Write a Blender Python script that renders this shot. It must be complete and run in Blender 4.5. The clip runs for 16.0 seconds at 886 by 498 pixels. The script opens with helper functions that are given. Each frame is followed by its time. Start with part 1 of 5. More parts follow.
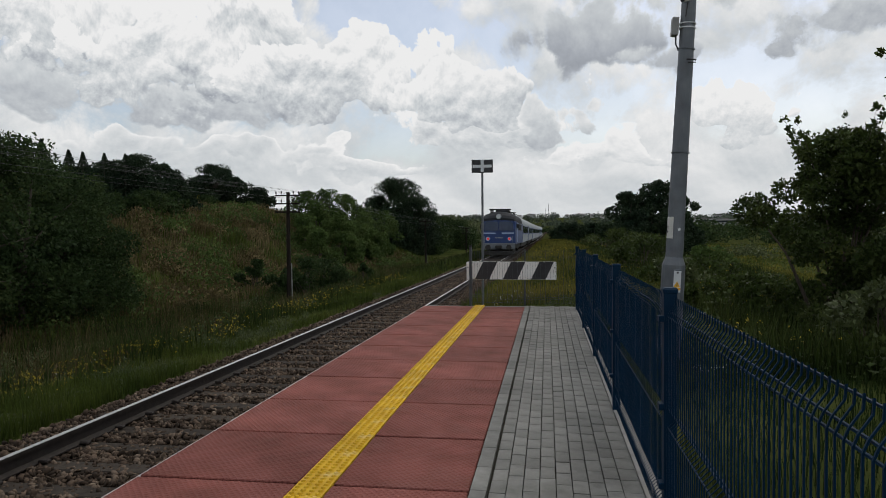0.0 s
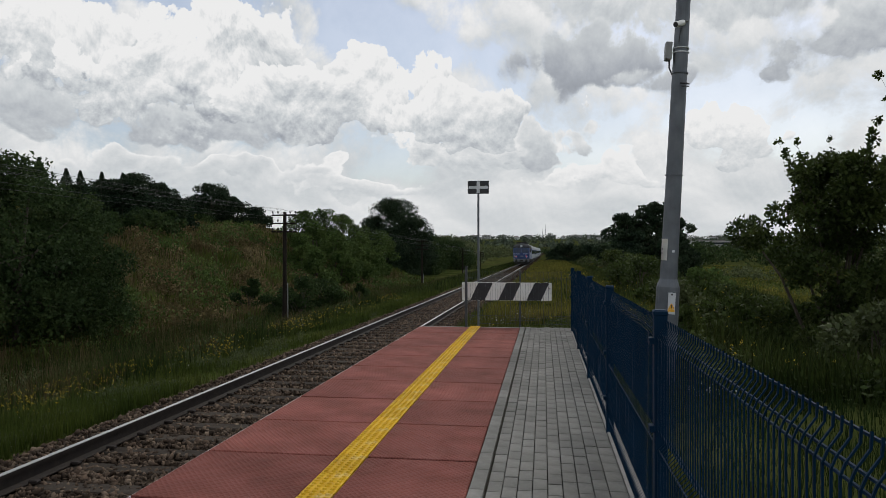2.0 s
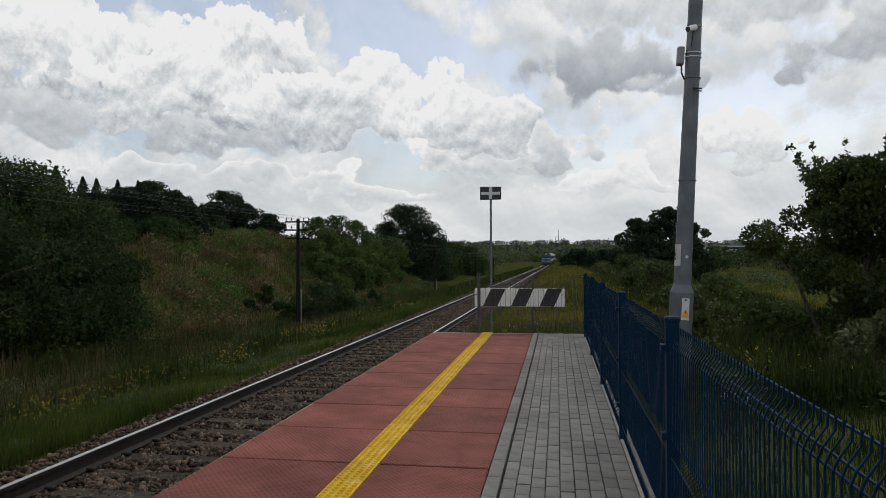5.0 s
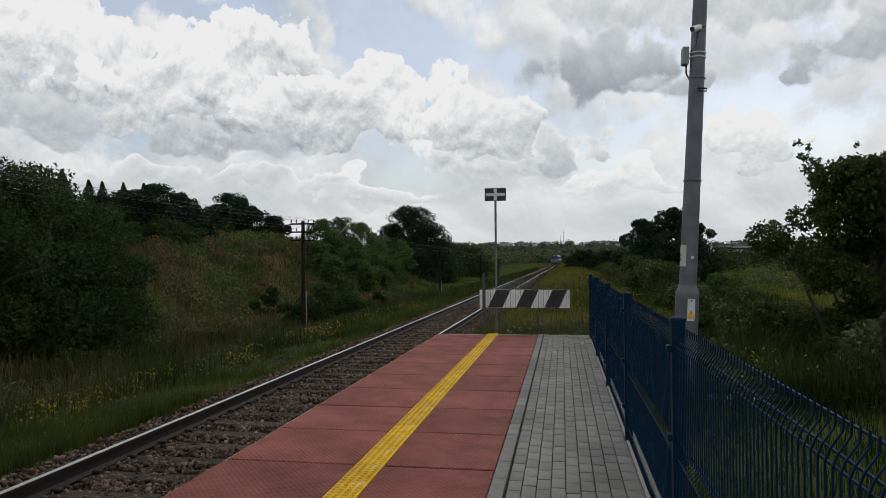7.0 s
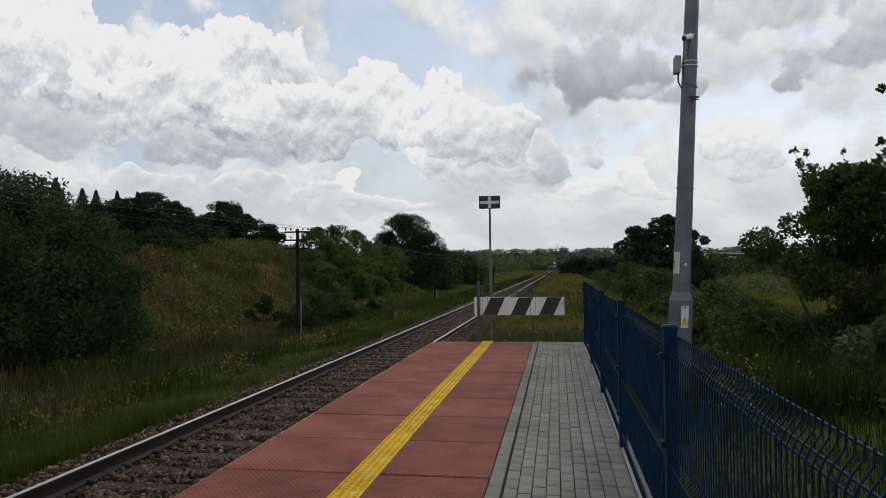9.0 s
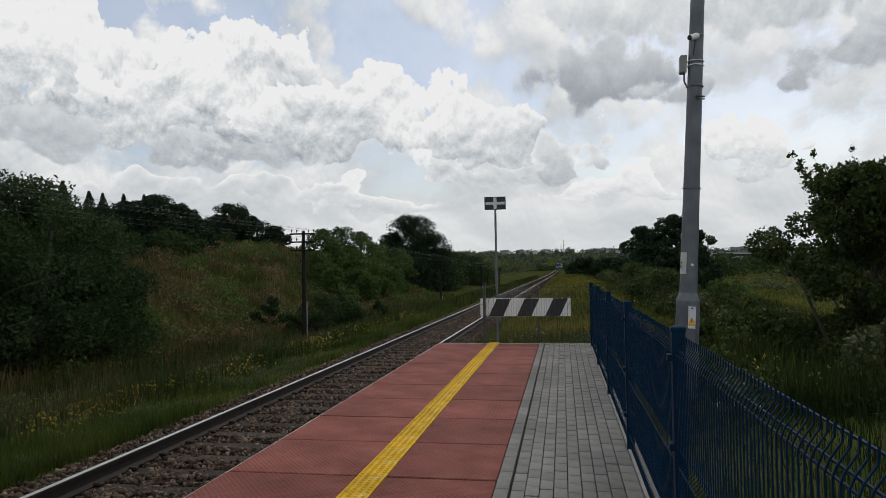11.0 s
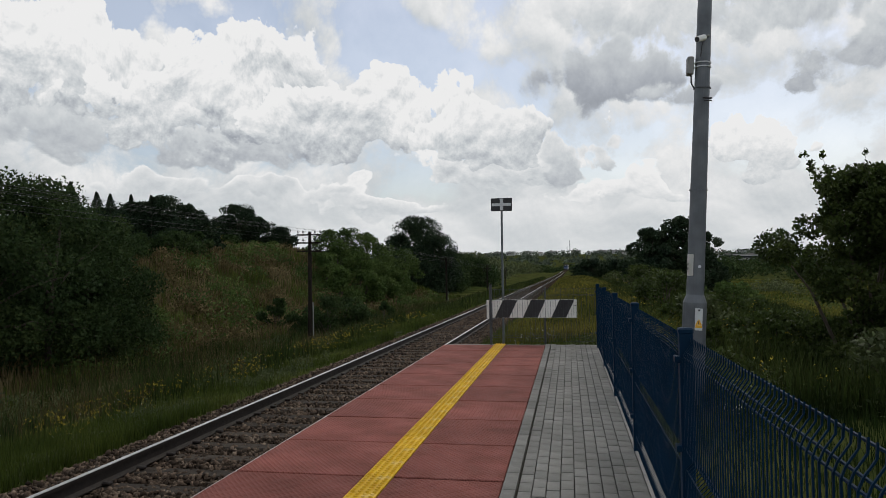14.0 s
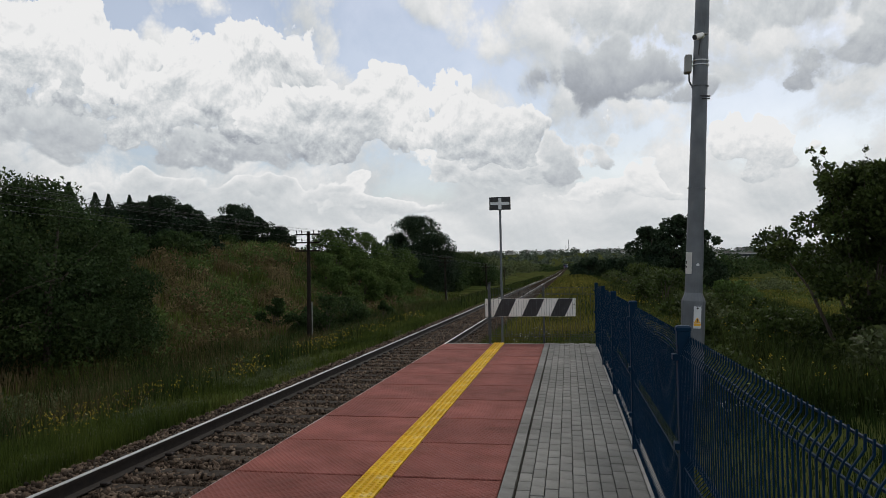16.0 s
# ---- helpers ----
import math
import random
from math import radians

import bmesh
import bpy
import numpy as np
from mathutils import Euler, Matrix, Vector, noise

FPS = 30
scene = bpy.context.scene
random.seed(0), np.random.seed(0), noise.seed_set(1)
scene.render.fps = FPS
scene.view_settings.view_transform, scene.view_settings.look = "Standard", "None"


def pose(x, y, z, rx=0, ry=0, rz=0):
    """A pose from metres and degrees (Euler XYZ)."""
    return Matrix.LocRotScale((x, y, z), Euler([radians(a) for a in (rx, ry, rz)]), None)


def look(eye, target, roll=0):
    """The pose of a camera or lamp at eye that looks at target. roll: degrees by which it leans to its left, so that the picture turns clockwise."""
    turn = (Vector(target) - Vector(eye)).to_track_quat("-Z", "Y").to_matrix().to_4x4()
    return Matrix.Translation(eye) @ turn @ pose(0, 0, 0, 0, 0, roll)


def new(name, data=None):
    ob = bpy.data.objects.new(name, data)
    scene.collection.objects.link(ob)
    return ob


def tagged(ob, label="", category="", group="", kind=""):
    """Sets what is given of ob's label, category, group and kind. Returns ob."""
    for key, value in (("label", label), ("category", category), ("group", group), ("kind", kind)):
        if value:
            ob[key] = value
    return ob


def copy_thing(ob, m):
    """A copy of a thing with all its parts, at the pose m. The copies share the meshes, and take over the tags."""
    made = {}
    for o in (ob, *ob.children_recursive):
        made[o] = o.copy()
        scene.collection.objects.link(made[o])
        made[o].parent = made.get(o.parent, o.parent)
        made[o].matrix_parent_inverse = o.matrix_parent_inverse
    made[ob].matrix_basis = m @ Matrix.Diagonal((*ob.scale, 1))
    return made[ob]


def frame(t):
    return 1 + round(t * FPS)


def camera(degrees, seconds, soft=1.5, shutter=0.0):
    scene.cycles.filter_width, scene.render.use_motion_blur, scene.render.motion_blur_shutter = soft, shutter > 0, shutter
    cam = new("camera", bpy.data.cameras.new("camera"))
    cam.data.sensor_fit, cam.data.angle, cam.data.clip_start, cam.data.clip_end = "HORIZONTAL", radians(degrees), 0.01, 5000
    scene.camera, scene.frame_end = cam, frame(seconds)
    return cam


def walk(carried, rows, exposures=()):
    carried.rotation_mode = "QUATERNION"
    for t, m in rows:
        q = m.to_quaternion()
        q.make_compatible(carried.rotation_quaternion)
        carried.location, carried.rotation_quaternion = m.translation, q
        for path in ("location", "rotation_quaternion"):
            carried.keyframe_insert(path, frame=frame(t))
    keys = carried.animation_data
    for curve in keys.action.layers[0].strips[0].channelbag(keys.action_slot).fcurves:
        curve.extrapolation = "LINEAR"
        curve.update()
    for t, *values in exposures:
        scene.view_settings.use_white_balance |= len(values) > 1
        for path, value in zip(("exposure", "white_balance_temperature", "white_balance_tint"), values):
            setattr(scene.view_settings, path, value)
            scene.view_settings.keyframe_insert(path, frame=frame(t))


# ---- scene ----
cam = camera(64.3, 16.0, soft=0.7)
PATH = [
    (0, (2.435, -0.326, 1.447), (2.143, 1.652, 1.403), -0.3),
    (0.5, (2.438, -0.325, 1.447), (2.149, 1.654, 1.423), -0.2),
    (1, (2.445, -0.345, 1.446), (2.156, 1.634, 1.438), -0.3),
    (1.5, (2.456, -0.357, 1.451), (2.171, 1.623, 1.46), 0.1),
    (2, (2.461, -0.347, 1.451), (2.178, 1.633, 1.465), 0.0),
    (2.5, (2.467, -0.356, 1.447), (2.182, 1.624, 1.467), -0.3),
    (3, (2.469, -0.357, 1.45), (2.178, 1.621, 1.472), -0.2),
    (3.5, (2.468, -0.353, 1.452), (2.165, 1.624, 1.475), -0.3),
    (4, (2.473, -0.355, 1.456), (2.163, 1.621, 1.484), 0.0),
    (6.5, (2.474, -0.346, 1.458), (2.138, 1.626, 1.491), -0.6),
    (7, (2.475, -0.346, 1.456), (2.142, 1.625, 1.491), -0.4),
    (7.5, (2.477, -0.347, 1.459), (2.146, 1.625, 1.498), -0.4),
    (8, (2.475, -0.368, 1.462), (2.146, 1.605, 1.506), -0.4),
    (8.5, (2.48, -0.375, 1.464), (2.155, 1.598, 1.514), -0.6),
    (9, (2.481, -0.372, 1.463), (2.163, 1.602, 1.519), -0.6),
    (11.5, (2.478, -0.355, 1.467), (2.138, 1.615, 1.527), -1.0),
    (12, (2.478, -0.36, 1.465), (2.136, 1.61, 1.523), -1.2),
    (12.5, (2.475, -0.354, 1.465), (2.131, 1.615, 1.52), -0.7),
    (13, (2.473, -0.36, 1.465), (2.127, 1.609, 1.523), -0.6),
    (13.5, (2.475, -0.356, 1.469), (2.127, 1.612, 1.533), -0.6),
    (14, (2.471, -0.372, 1.467), (2.121, 1.596, 1.53), -0.7),
    (14.5, (2.472, -0.363, 1.464), (2.122, 1.605, 1.525), -0.9),
    (15, (2.474, -0.359, 1.467), (2.126, 1.61, 1.525), -1.2),
    (15.5, (2.478, -0.349, 1.464), (2.126, 1.619, 1.524), -1.1),
    (16, (2.478, -0.363, 1.463), (2.131, 1.605, 1.524), -0.9),
]
walk(cam, [(t, look(eye, target, roll)) for t, eye, target, roll in PATH])

# ---- light ----
SUN_AZ, SUN_EL = 25.0, 52.0


def build_world():
    """Nishita sky seen through gaps of broken cumulus cloud."""
    w = bpy.data.worlds.new("sky")
    scene.world = w
    w.use_nodes = True
    nt = w.node_tree
    nt.nodes.clear()
    L = nt.links.new

    def node(kind, **kw):
        n = nt.nodes.new(kind)
        for k, v in kw.items():
            n.inputs[k].default_value = v
        return n

    def math_(op, a, b=None, c=None, clamp=False):
        n = nt.nodes.new("ShaderNodeMath")
        n.operation, n.use_clamp = op, clamp
        for i, v in enumerate((a, b, c)):
            if v is None:
                continue
            if isinstance(v, (int, float)):
                n.inputs[i].default_value = v
            else:
                L(v, n.inputs[i])
        return n.outputs[0]

    def comb(x, y, z):
        n = nt.nodes.new("ShaderNodeCombineXYZ")
        for i, v in enumerate((x, y, z)):
            if isinstance(v, (int, float)):
                n.inputs[i].default_value = v
            else:
                L(v, n.inputs[i])
        return n.outputs[0]

    def smooth(v, lo, hi, a=0.0, b=1.0):
        n = nt.nodes.new("ShaderNodeMapRange")
        n.interpolation_type = "SMOOTHSTEP"
        L(v, n.inputs[0])
        for i, q in enumerate((lo, hi, a, b)):
            n.inputs[1 + i].default_value = q
        return n.outputs[0]

    tc = nt.nodes.new("ShaderNodeTexCoord")
    sep = nt.nodes.new("ShaderNodeSeparateXYZ")
    L(tc.outputs["Generated"], sep.inputs[0])
    X, Y, Z = sep.outputs
    az = math_("MULTIPLY", math_("ARCTAN2", X, Y), 57.2958)
    el = math_("MULTIPLY", math_("ARCSINE", Z), 57.2958)
    elp = math_("MAXIMUM", el, 0.0)
    # clouds get flatter and smaller towards the horizon
    v = math_("MULTIPLY", math_("LOGARITHM", math_("ADD", 1.0, math_("DIVIDE", elp, 14.0)), math.e), 26.0)
    u = az

    def blob(a0, e0, ra, re, amp):
        da = math_("DIVIDE", math_("SUBTRACT", az, a0), ra)
        de = math_("DIVIDE", math_("SUBTRACT", el, e0), re)
        r2 = math_("ADD", math_("MULTIPLY", da, da), math_("MULTIPLY", de, de))
        return math_("MULTIPLY", math_("EXPONENT", math_("MULTIPLY", r2, -1.0)), amp)

    def total(items):
        s = blob(*items[0])
        for it in items[1:]:
            s = math_("ADD", s, blob(*it))
        return s

    # gaps of blue: where the cloud cover breaks
    gaps = total([(-36.5, 19.5, 3.0, 2.2, 0.55), (-31.0, 18.6, 3.6, 1.6, 0.30), (-15.5, 19.5, 2.2, 3.6, 0.55), (-9.5, 15.6, 4.0, 1.2, 0.42),
                  (-11.5, 17.6, 2.6, 1.6, 0.34), (13.0, 11.0, 2.0, 1.4, 0.34), (4.6, 7.6, 3.0, 1.0, 0.26), (-41.5, 13.0, 1.6, 1.2, 0.3), (19.0, 9.0, 2.2, 1.4, 0.22)])

    def at(seed, scale, du=0.0, dv=0.0):
        p = comb(math_("MULTIPLY", math_("ADD", u, du), 0.085 * scale), math_("MULTIPLY", math_("ADD", v, dv), 0.085 * scale), seed)
        warp = node("ShaderNodeTexNoise", Scale=1.6, Detail=1.0, Roughness=0.4)
        L(p, warp.inputs["Vector"])
        mix = nt.nodes.new("ShaderNodeVectorMath")
        mix.operation = "MULTIPLY_ADD"
        L(warp.outputs["Color"], mix.inputs[0])
        mix.inputs[1].default_value = (0.25, 0.25, 0.0)
        L(p, mix.inputs[2])
        return mix.outputs[0]

    def fbm(p, scale, detail, rough=0.5):
        n = node("ShaderNodeTexNoise", Scale=scale, Detail=detail, Roughness=rough)
        L(p, n.inputs["Vector"])
        return n.outputs[0]

    def puffs(p, scale, detail):
        n = nt.nodes.new("ShaderNodeTexVoronoi")
        n.feature, n.normalize = "SMOOTH_F1", True
        for k, q in (("Scale", scale), ("Detail", detail), ("Roughness", 0.6), ("Smoothness", 0.12), ("Lacunarity", 2.4)):
            n.inputs[k].default_value = q
        L(p, n.inputs["Vector"])
        return n.outputs["Distance"]

    def layer(seed, scale, bias, thr, soft, bottom, top, crisp):
        """One bank of cumulus: a mask with cauliflower edges, and its brightness, light at the upper edge."""
        p, q, r = at(seed, scale), at(seed, scale, 0.6, 2.2), at(seed, scale, 0.12, 0.55)
        pa, pb = puffs(p, 4.2, 4.0), puffs(r, 4.2, 4.0)
        hi = math_("ADD", math_("ADD", fbm(p, 1.9, 3.0), math_("MULTIPLY", math_("SUBTRACT", 0.30, pa), 0.75)), bias)
        h = math_("SUBTRACT", fbm(p, 1.9, 1.0), fbm(q, 1.9, 1.0))
        mask = smooth(hi, thr, thr + soft)
        br = math_("ADD", smooth(h, -0.13, 0.15, bottom, top), math_("MULTIPLY", math_("SUBTRACT", pb, pa), crisp))
        rim = math_("MULTIPLY", math_("SUBTRACT", 1.0, smooth(hi, thr, thr + 0.16)), 0.10)
        return mask, math_("ADD", br, rim), hi

    def over(under, top, m):
        return math_("ADD", math_("MULTIPLY", under, math_("SUBTRACT", 1.0, m)), math_("MULTIPLY", top, m))

    # shared billow pattern: cauliflower relief, lit from above
    p0, p1 = at(5.3, 1.0), at(5.3, 1.0, -0.10, 0.62)
    pa, pb = puffs(p0, 4.6, 4.5), puffs(p1, 4.6, 4.5)
    ragged = math_("ADD", math_("MULTIPLY", math_("SUBTRACT", fbm(p0, 2.4, 7.0, 0.6), 0.5), 2.3), math_("MULTIPLY", math_("SUBTRACT", 0.28, pa), 1.5))
    relief = math_("SUBTRACT", pb, pa)
    broad = math_("SUBTRACT", fbm(p0, 1.5, 3.0), 0.5)

    # outlines wander, so that no heap keeps an even edge
    wide = node("ShaderNodeTexNoise", Scale=3.0, Detail=2.0, Roughness=0.5)
    L(p0, wide.inputs["Vector"])
    wsep = nt.nodes.new("ShaderNodeSeparateXYZ")
    L(wide.outputs["Color"], wsep.inputs[0])
    waz = math_("ADD", az, math_("MULTIPLY", math_("SUBTRACT", wsep.outputs[0], 0.5), 13.0))
    wel = math_("ADD", el, math_("MULTIPLY", math_("SUBTRACT", wsep.outputs[1], 0.5), 6.0))

    def heap(a0, e0, ra, re, base, crest, crisp, soft=0.16, rough=1.0):
        """One cumulus: its mask with a ragged outline, and its brightness from grey base to sunlit crest."""
        da = math_("DIVIDE", math_("SUBTRACT", waz, a0), ra)
        de = math_("DIVIDE", math_("SUBTRACT", wel, e0), re)
        r2 = math_("ADD", math_("MULTIPLY", da, da), math_("MULTIPLY", de, de))
        f = math_("ADD", math_("SUBTRACT", 1.0, r2), math_("MULTIPLY", ragged, 1.5 * rough))
        mask = smooth(f, 0.0, soft)
        tone = smooth(math_("ADD", de, math_("MULTIPLY", broad, 2.4)), -0.9, 0.75, base, crest)
        rim = math_("MULTIPLY", math_("MULTIPLY", smooth(f, 0.0, 0.7, 1.0, 0.0), smooth(de, -0.3, 0.5)), 0.14)
        return mask, math_("ADD", math_("ADD", tone, rim), math_("MULTIPLY", relief, 1.5 * crisp))

    low = smooth(elp, 2.0, 9.0, 0.5, 0.0)
    mask, b, _ = layer(3.7, 0.9, math_("ADD", math_("MULTIPLY", gaps, -1.0), low), 0.30, 0.30, 0.76, 0.94, 0.45)
    for spec in ((11.5, 19.8, 16.0, 3.4, 0.70, 0.94, 0.35, 0.5, 0.8), (-26.0, 10.4, 9.0, 2.2, 0.62, 0.86, 0.4, 0.4, 0.8), (-40.0, 10.6, 7.0, 2.2, 0.64, 0.82, 0.3, 0.5, 0.8),
                 (-5.0, 8.4, 8.0, 1.8, 0.74, 0.95, 0.5, 0.3, 0.9), (-14.5, 5.8, 4.5, 1.2, 0.78, 0.97, 0.4, 0.3, 0.8), (5.2, 6.5, 3.8, 1.3, 0.78, 0.98, 0.4, 0.3, 0.8),
                 (-23.0, 6.4, 6.0, 1.0, 0.76, 0.93, 0.3, 0.4, 0.8), (-32.0, 6.6, 5.0, 1.0, 0.74, 0.92, 0.3, 0.4, 0.8),
                 (-39.5, 15.2, 7.0, 4.4, 0.70, 1.03, 0.85, 0.12, 0.8), (-32.0, 12.6, 6.0, 3.0, 0.70, 1.0, 0.8, 0.14, 0.8), (-25.8, 14.4, 8.0, 5.0, 0.66, 1.04, 0.95, 0.12, 0.8),
                 (-19.0, 12.0, 6.0, 3.2, 0.68, 1.0, 0.85, 0.14, 0.8), (-13.6, 12.8, 4.8, 3.4, 0.70, 1.03, 0.85, 0.12, 0.8),
                 (-6.0, 11.2, 6.4, 2.4, 0.72, 1.02, 0.75, 0.14, 0.8), (14.6, 8.4, 3.4, 2.2, 0.74, 1.02, 0.6, 0.14, 0.7),
                 (3.8, 15.2, 6.6, 2.9, 0.50, 0.72, 0.22, 0.45, 0.7), (8.5, 13.2, 3.6, 1.4, 0.60, 0.74, 0.2, 0.5, 0.7), (21.5, 15.4, 5.0, 2.8, 0.62, 0.80, 0.3, 0.5, 0.8),
                 (-0.8, 8.7, 3.7, 1.5, 0.60, 0.84, 0.4, 0.35, 0.8)):
        m, t = heap(*spec)
        b = over(b, t, m)
        mask = math_("MAXIMUM", mask, m)
    mask = math_("MAXIMUM", mask, 0.28)
    fade = smooth(elp, 0.0, 9.0)
    b = math_("ADD", math_("MULTIPLY", math_("SUBTRACT", b, 0.80), math_("ADD", 0.40, math_("MULTIPLY", fade, 0.60))), 0.80)
    b = math_("MINIMUM", math_("MAXIMUM", b, 0.40), 1.02)
    ramp = nt.nodes.new("ShaderNodeValToRGB")
    ramp.color_ramp.elements[0].position, ramp.color_ramp.elements[0].color = 0.30, (0.25, 0.27, 0.31, 1)
    ramp.color_ramp.elements[1].position, ramp.color_ramp.elements[1].color = 1.0, (1.0, 1.0, 1.0, 1)
    for pos, col in ((0.55, (0.45, 0.48, 0.53, 1)), (0.76, (0.695, 0.73, 0.755, 1))):
        e = ramp.color_ramp.elements.new(pos)
        e.color = col
    L(b, ramp.inputs[0])
    sky = nt.nodes.new("ShaderNodeTexSky")
    sky.sky_type = "NISHITA"
    sky.sun_disc = False
    sky.sun_elevation, sky.sun_rotation = radians(SUN_EL), radians(SUN_AZ)
    sky.air_density, sky.dust_density = 1.0, 2.5
    bg_sky = nt.nodes.new("ShaderNodeBackground")
    bg_sky.inputs[1].default_value = 0.12
    L(sky.outputs[0], bg_sky.inputs[0])
    bg_cloud = nt.nodes.new("ShaderNodeBackground")
    bg_cloud.inputs[1].default_value = CLOUD
    L(ramp.outputs[0], bg_cloud.inputs[0])
    mx = nt.nodes.new("ShaderNodeMixShader")
    L(mask, mx.inputs[0])
    L(bg_sky.outputs[0], mx.inputs[1])
    L(bg_cloud.outputs[0], mx.inputs[2])
    out = nt.nodes.new("ShaderNodeOutputWorld")
    L(mx.outputs[0], out.inputs[0])


CLOUD = 0.84
build_world()
sun_data = bpy.data.lights.new("sun", "SUN")
sun_data.energy, sun_data.angle, sun_data.color = 0.85, radians(12), (1.0, 0.95, 0.86)
sun = new("sun", sun_data)
a, e = radians(SUN_AZ), radians(SUN_EL)
sun.matrix_world = look((math.sin(a) * math.cos(e) * 50, math.cos(a) * math.cos(e) * 50, math.sin(e) * 50), (0, 0, 0))


# ---- materials ----
def material(name, stops, scale=5.0, detail=6.0, rough=0.8, metal=0.0, bump=0.0, bump_scale=None, island=0.0, random_=0.0,
             stain=None, translucent=0.0, stretch=(1, 1, 1), spec=0.5, fine=None):
    """A node material: colours from noise at real size, stains at a larger scale, relief, variation by piece."""
    m = bpy.data.materials.new(name)
    m.use_nodes = True
    nt = m.node_tree
    bs = nt.nodes["Principled BSDF"]
    L = nt.links.new
    tc = nt.nodes.new("ShaderNodeTexCoord")
    mp = nt.nodes.new("ShaderNodeMapping")
    mp.inputs["Scale"].default_value = stretch
    L(tc.outputs["Object"], mp.inputs[0])
    nz = nt.nodes.new("ShaderNodeTexNoise")
    nz.inputs["Scale"].default_value, nz.inputs["Detail"].default_value = scale, detail
    L(mp.outputs[0], nz.inputs["Vector"])
    rp = nt.nodes.new("ShaderNodeValToRGB")
    n = len(stops)
    els = rp.color_ramp.elements
    while len(els) < n:
        els.new(0.5)
    for i, c in enumerate(stops):
        els[i].position = 0.32 + 0.36 * i / max(1, n - 1)
        els[i].color = (*c, 1)
    L(nz.outputs[0], rp.inputs[0])
    col = rp.outputs[0]

    def times(col, value, lo, hi):
        mr = nt.nodes.new("ShaderNodeMapRange")
        L(value, mr.inputs[0])
        mr.inputs[3].default_value, mr.inputs[4].default_value = lo, hi
        mx = nt.nodes.new("ShaderNodeMix")
        mx.data_type, mx.blend_type = "RGBA", "MULTIPLY"
        mx.inputs["Factor"].default_value = 1.0
        L(col, mx.inputs["A"])
        L(mr.outputs[0], mx.inputs["B"])
        return mx.outputs["Result"]

    if island:
        g = nt.nodes.new("ShaderNodeNewGeometry")
        col = times(col, g.outputs["Random Per Island"], 1 - island, 1 + island)
    if random_:
        o = nt.nodes.new("ShaderNodeObjectInfo")
        col = times(col, o.outputs["Random"], 1 - random_, 1 + random_)
    if stain:
        sc, colour, lo, hi = stain
        n2 = nt.nodes.new("ShaderNodeTexNoise")
        n2.inputs["Scale"].default_value, n2.inputs["Detail"].default_value = sc, 5
        L(tc.outputs["Object"], n2.inputs["Vector"])
        mr = nt.nodes.new("ShaderNodeMapRange")
        L(n2.outputs[0], mr.inputs[0])
        mr.inputs[1].default_value, mr.inputs[2].default_value = lo, hi
        mx = nt.nodes.new("ShaderNodeMix")
        mx.data_type = "RGBA"
        L(mr.outputs[0], mx.inputs["Factor"])
        L(col, mx.inputs["A"])
        mx.inputs["B"].default_value = (*colour, 1)
        col = mx.outputs["Result"]
    L(col, bs.inputs["Base Color"])
    bs.inputs["Roughness"].default_value, bs.inputs["Metallic"].default_value = rough, metal
    bs.inputs["Specular IOR Level"].default_value = spec
    if bump:
        n3 = nt.nodes.new("ShaderNodeTexNoise")
        n3.inputs["Scale"].default_value, n3.inputs["Detail"].default_value = bump_scale or scale * 6, 4
        L(tc.outputs["Object"], n3.inputs["Vector"])
        bp = nt.nodes.new("ShaderNodeBump")
        bp.inputs["Strength"].default_value, bp.inputs["Distance"].default_value = bump, 0.01
        L(n3.outputs[0], bp.inputs["Height"])
        L(bp.outputs[0], bs.inputs["Normal"])
    if translucent:
        tr = nt.nodes.new("ShaderNodeBsdfTranslucent")
        L(col, tr.inputs[0])
        ms = nt.nodes.new("ShaderNodeMixShader")
        ms.inputs[0].default_value = translucent
        L(bs.outputs[0], ms.inputs[1])
        L(tr.outputs[0], ms.inputs[2])
        L(ms.outputs[0], nt.nodes["Material Output"].inputs[0])
    return m


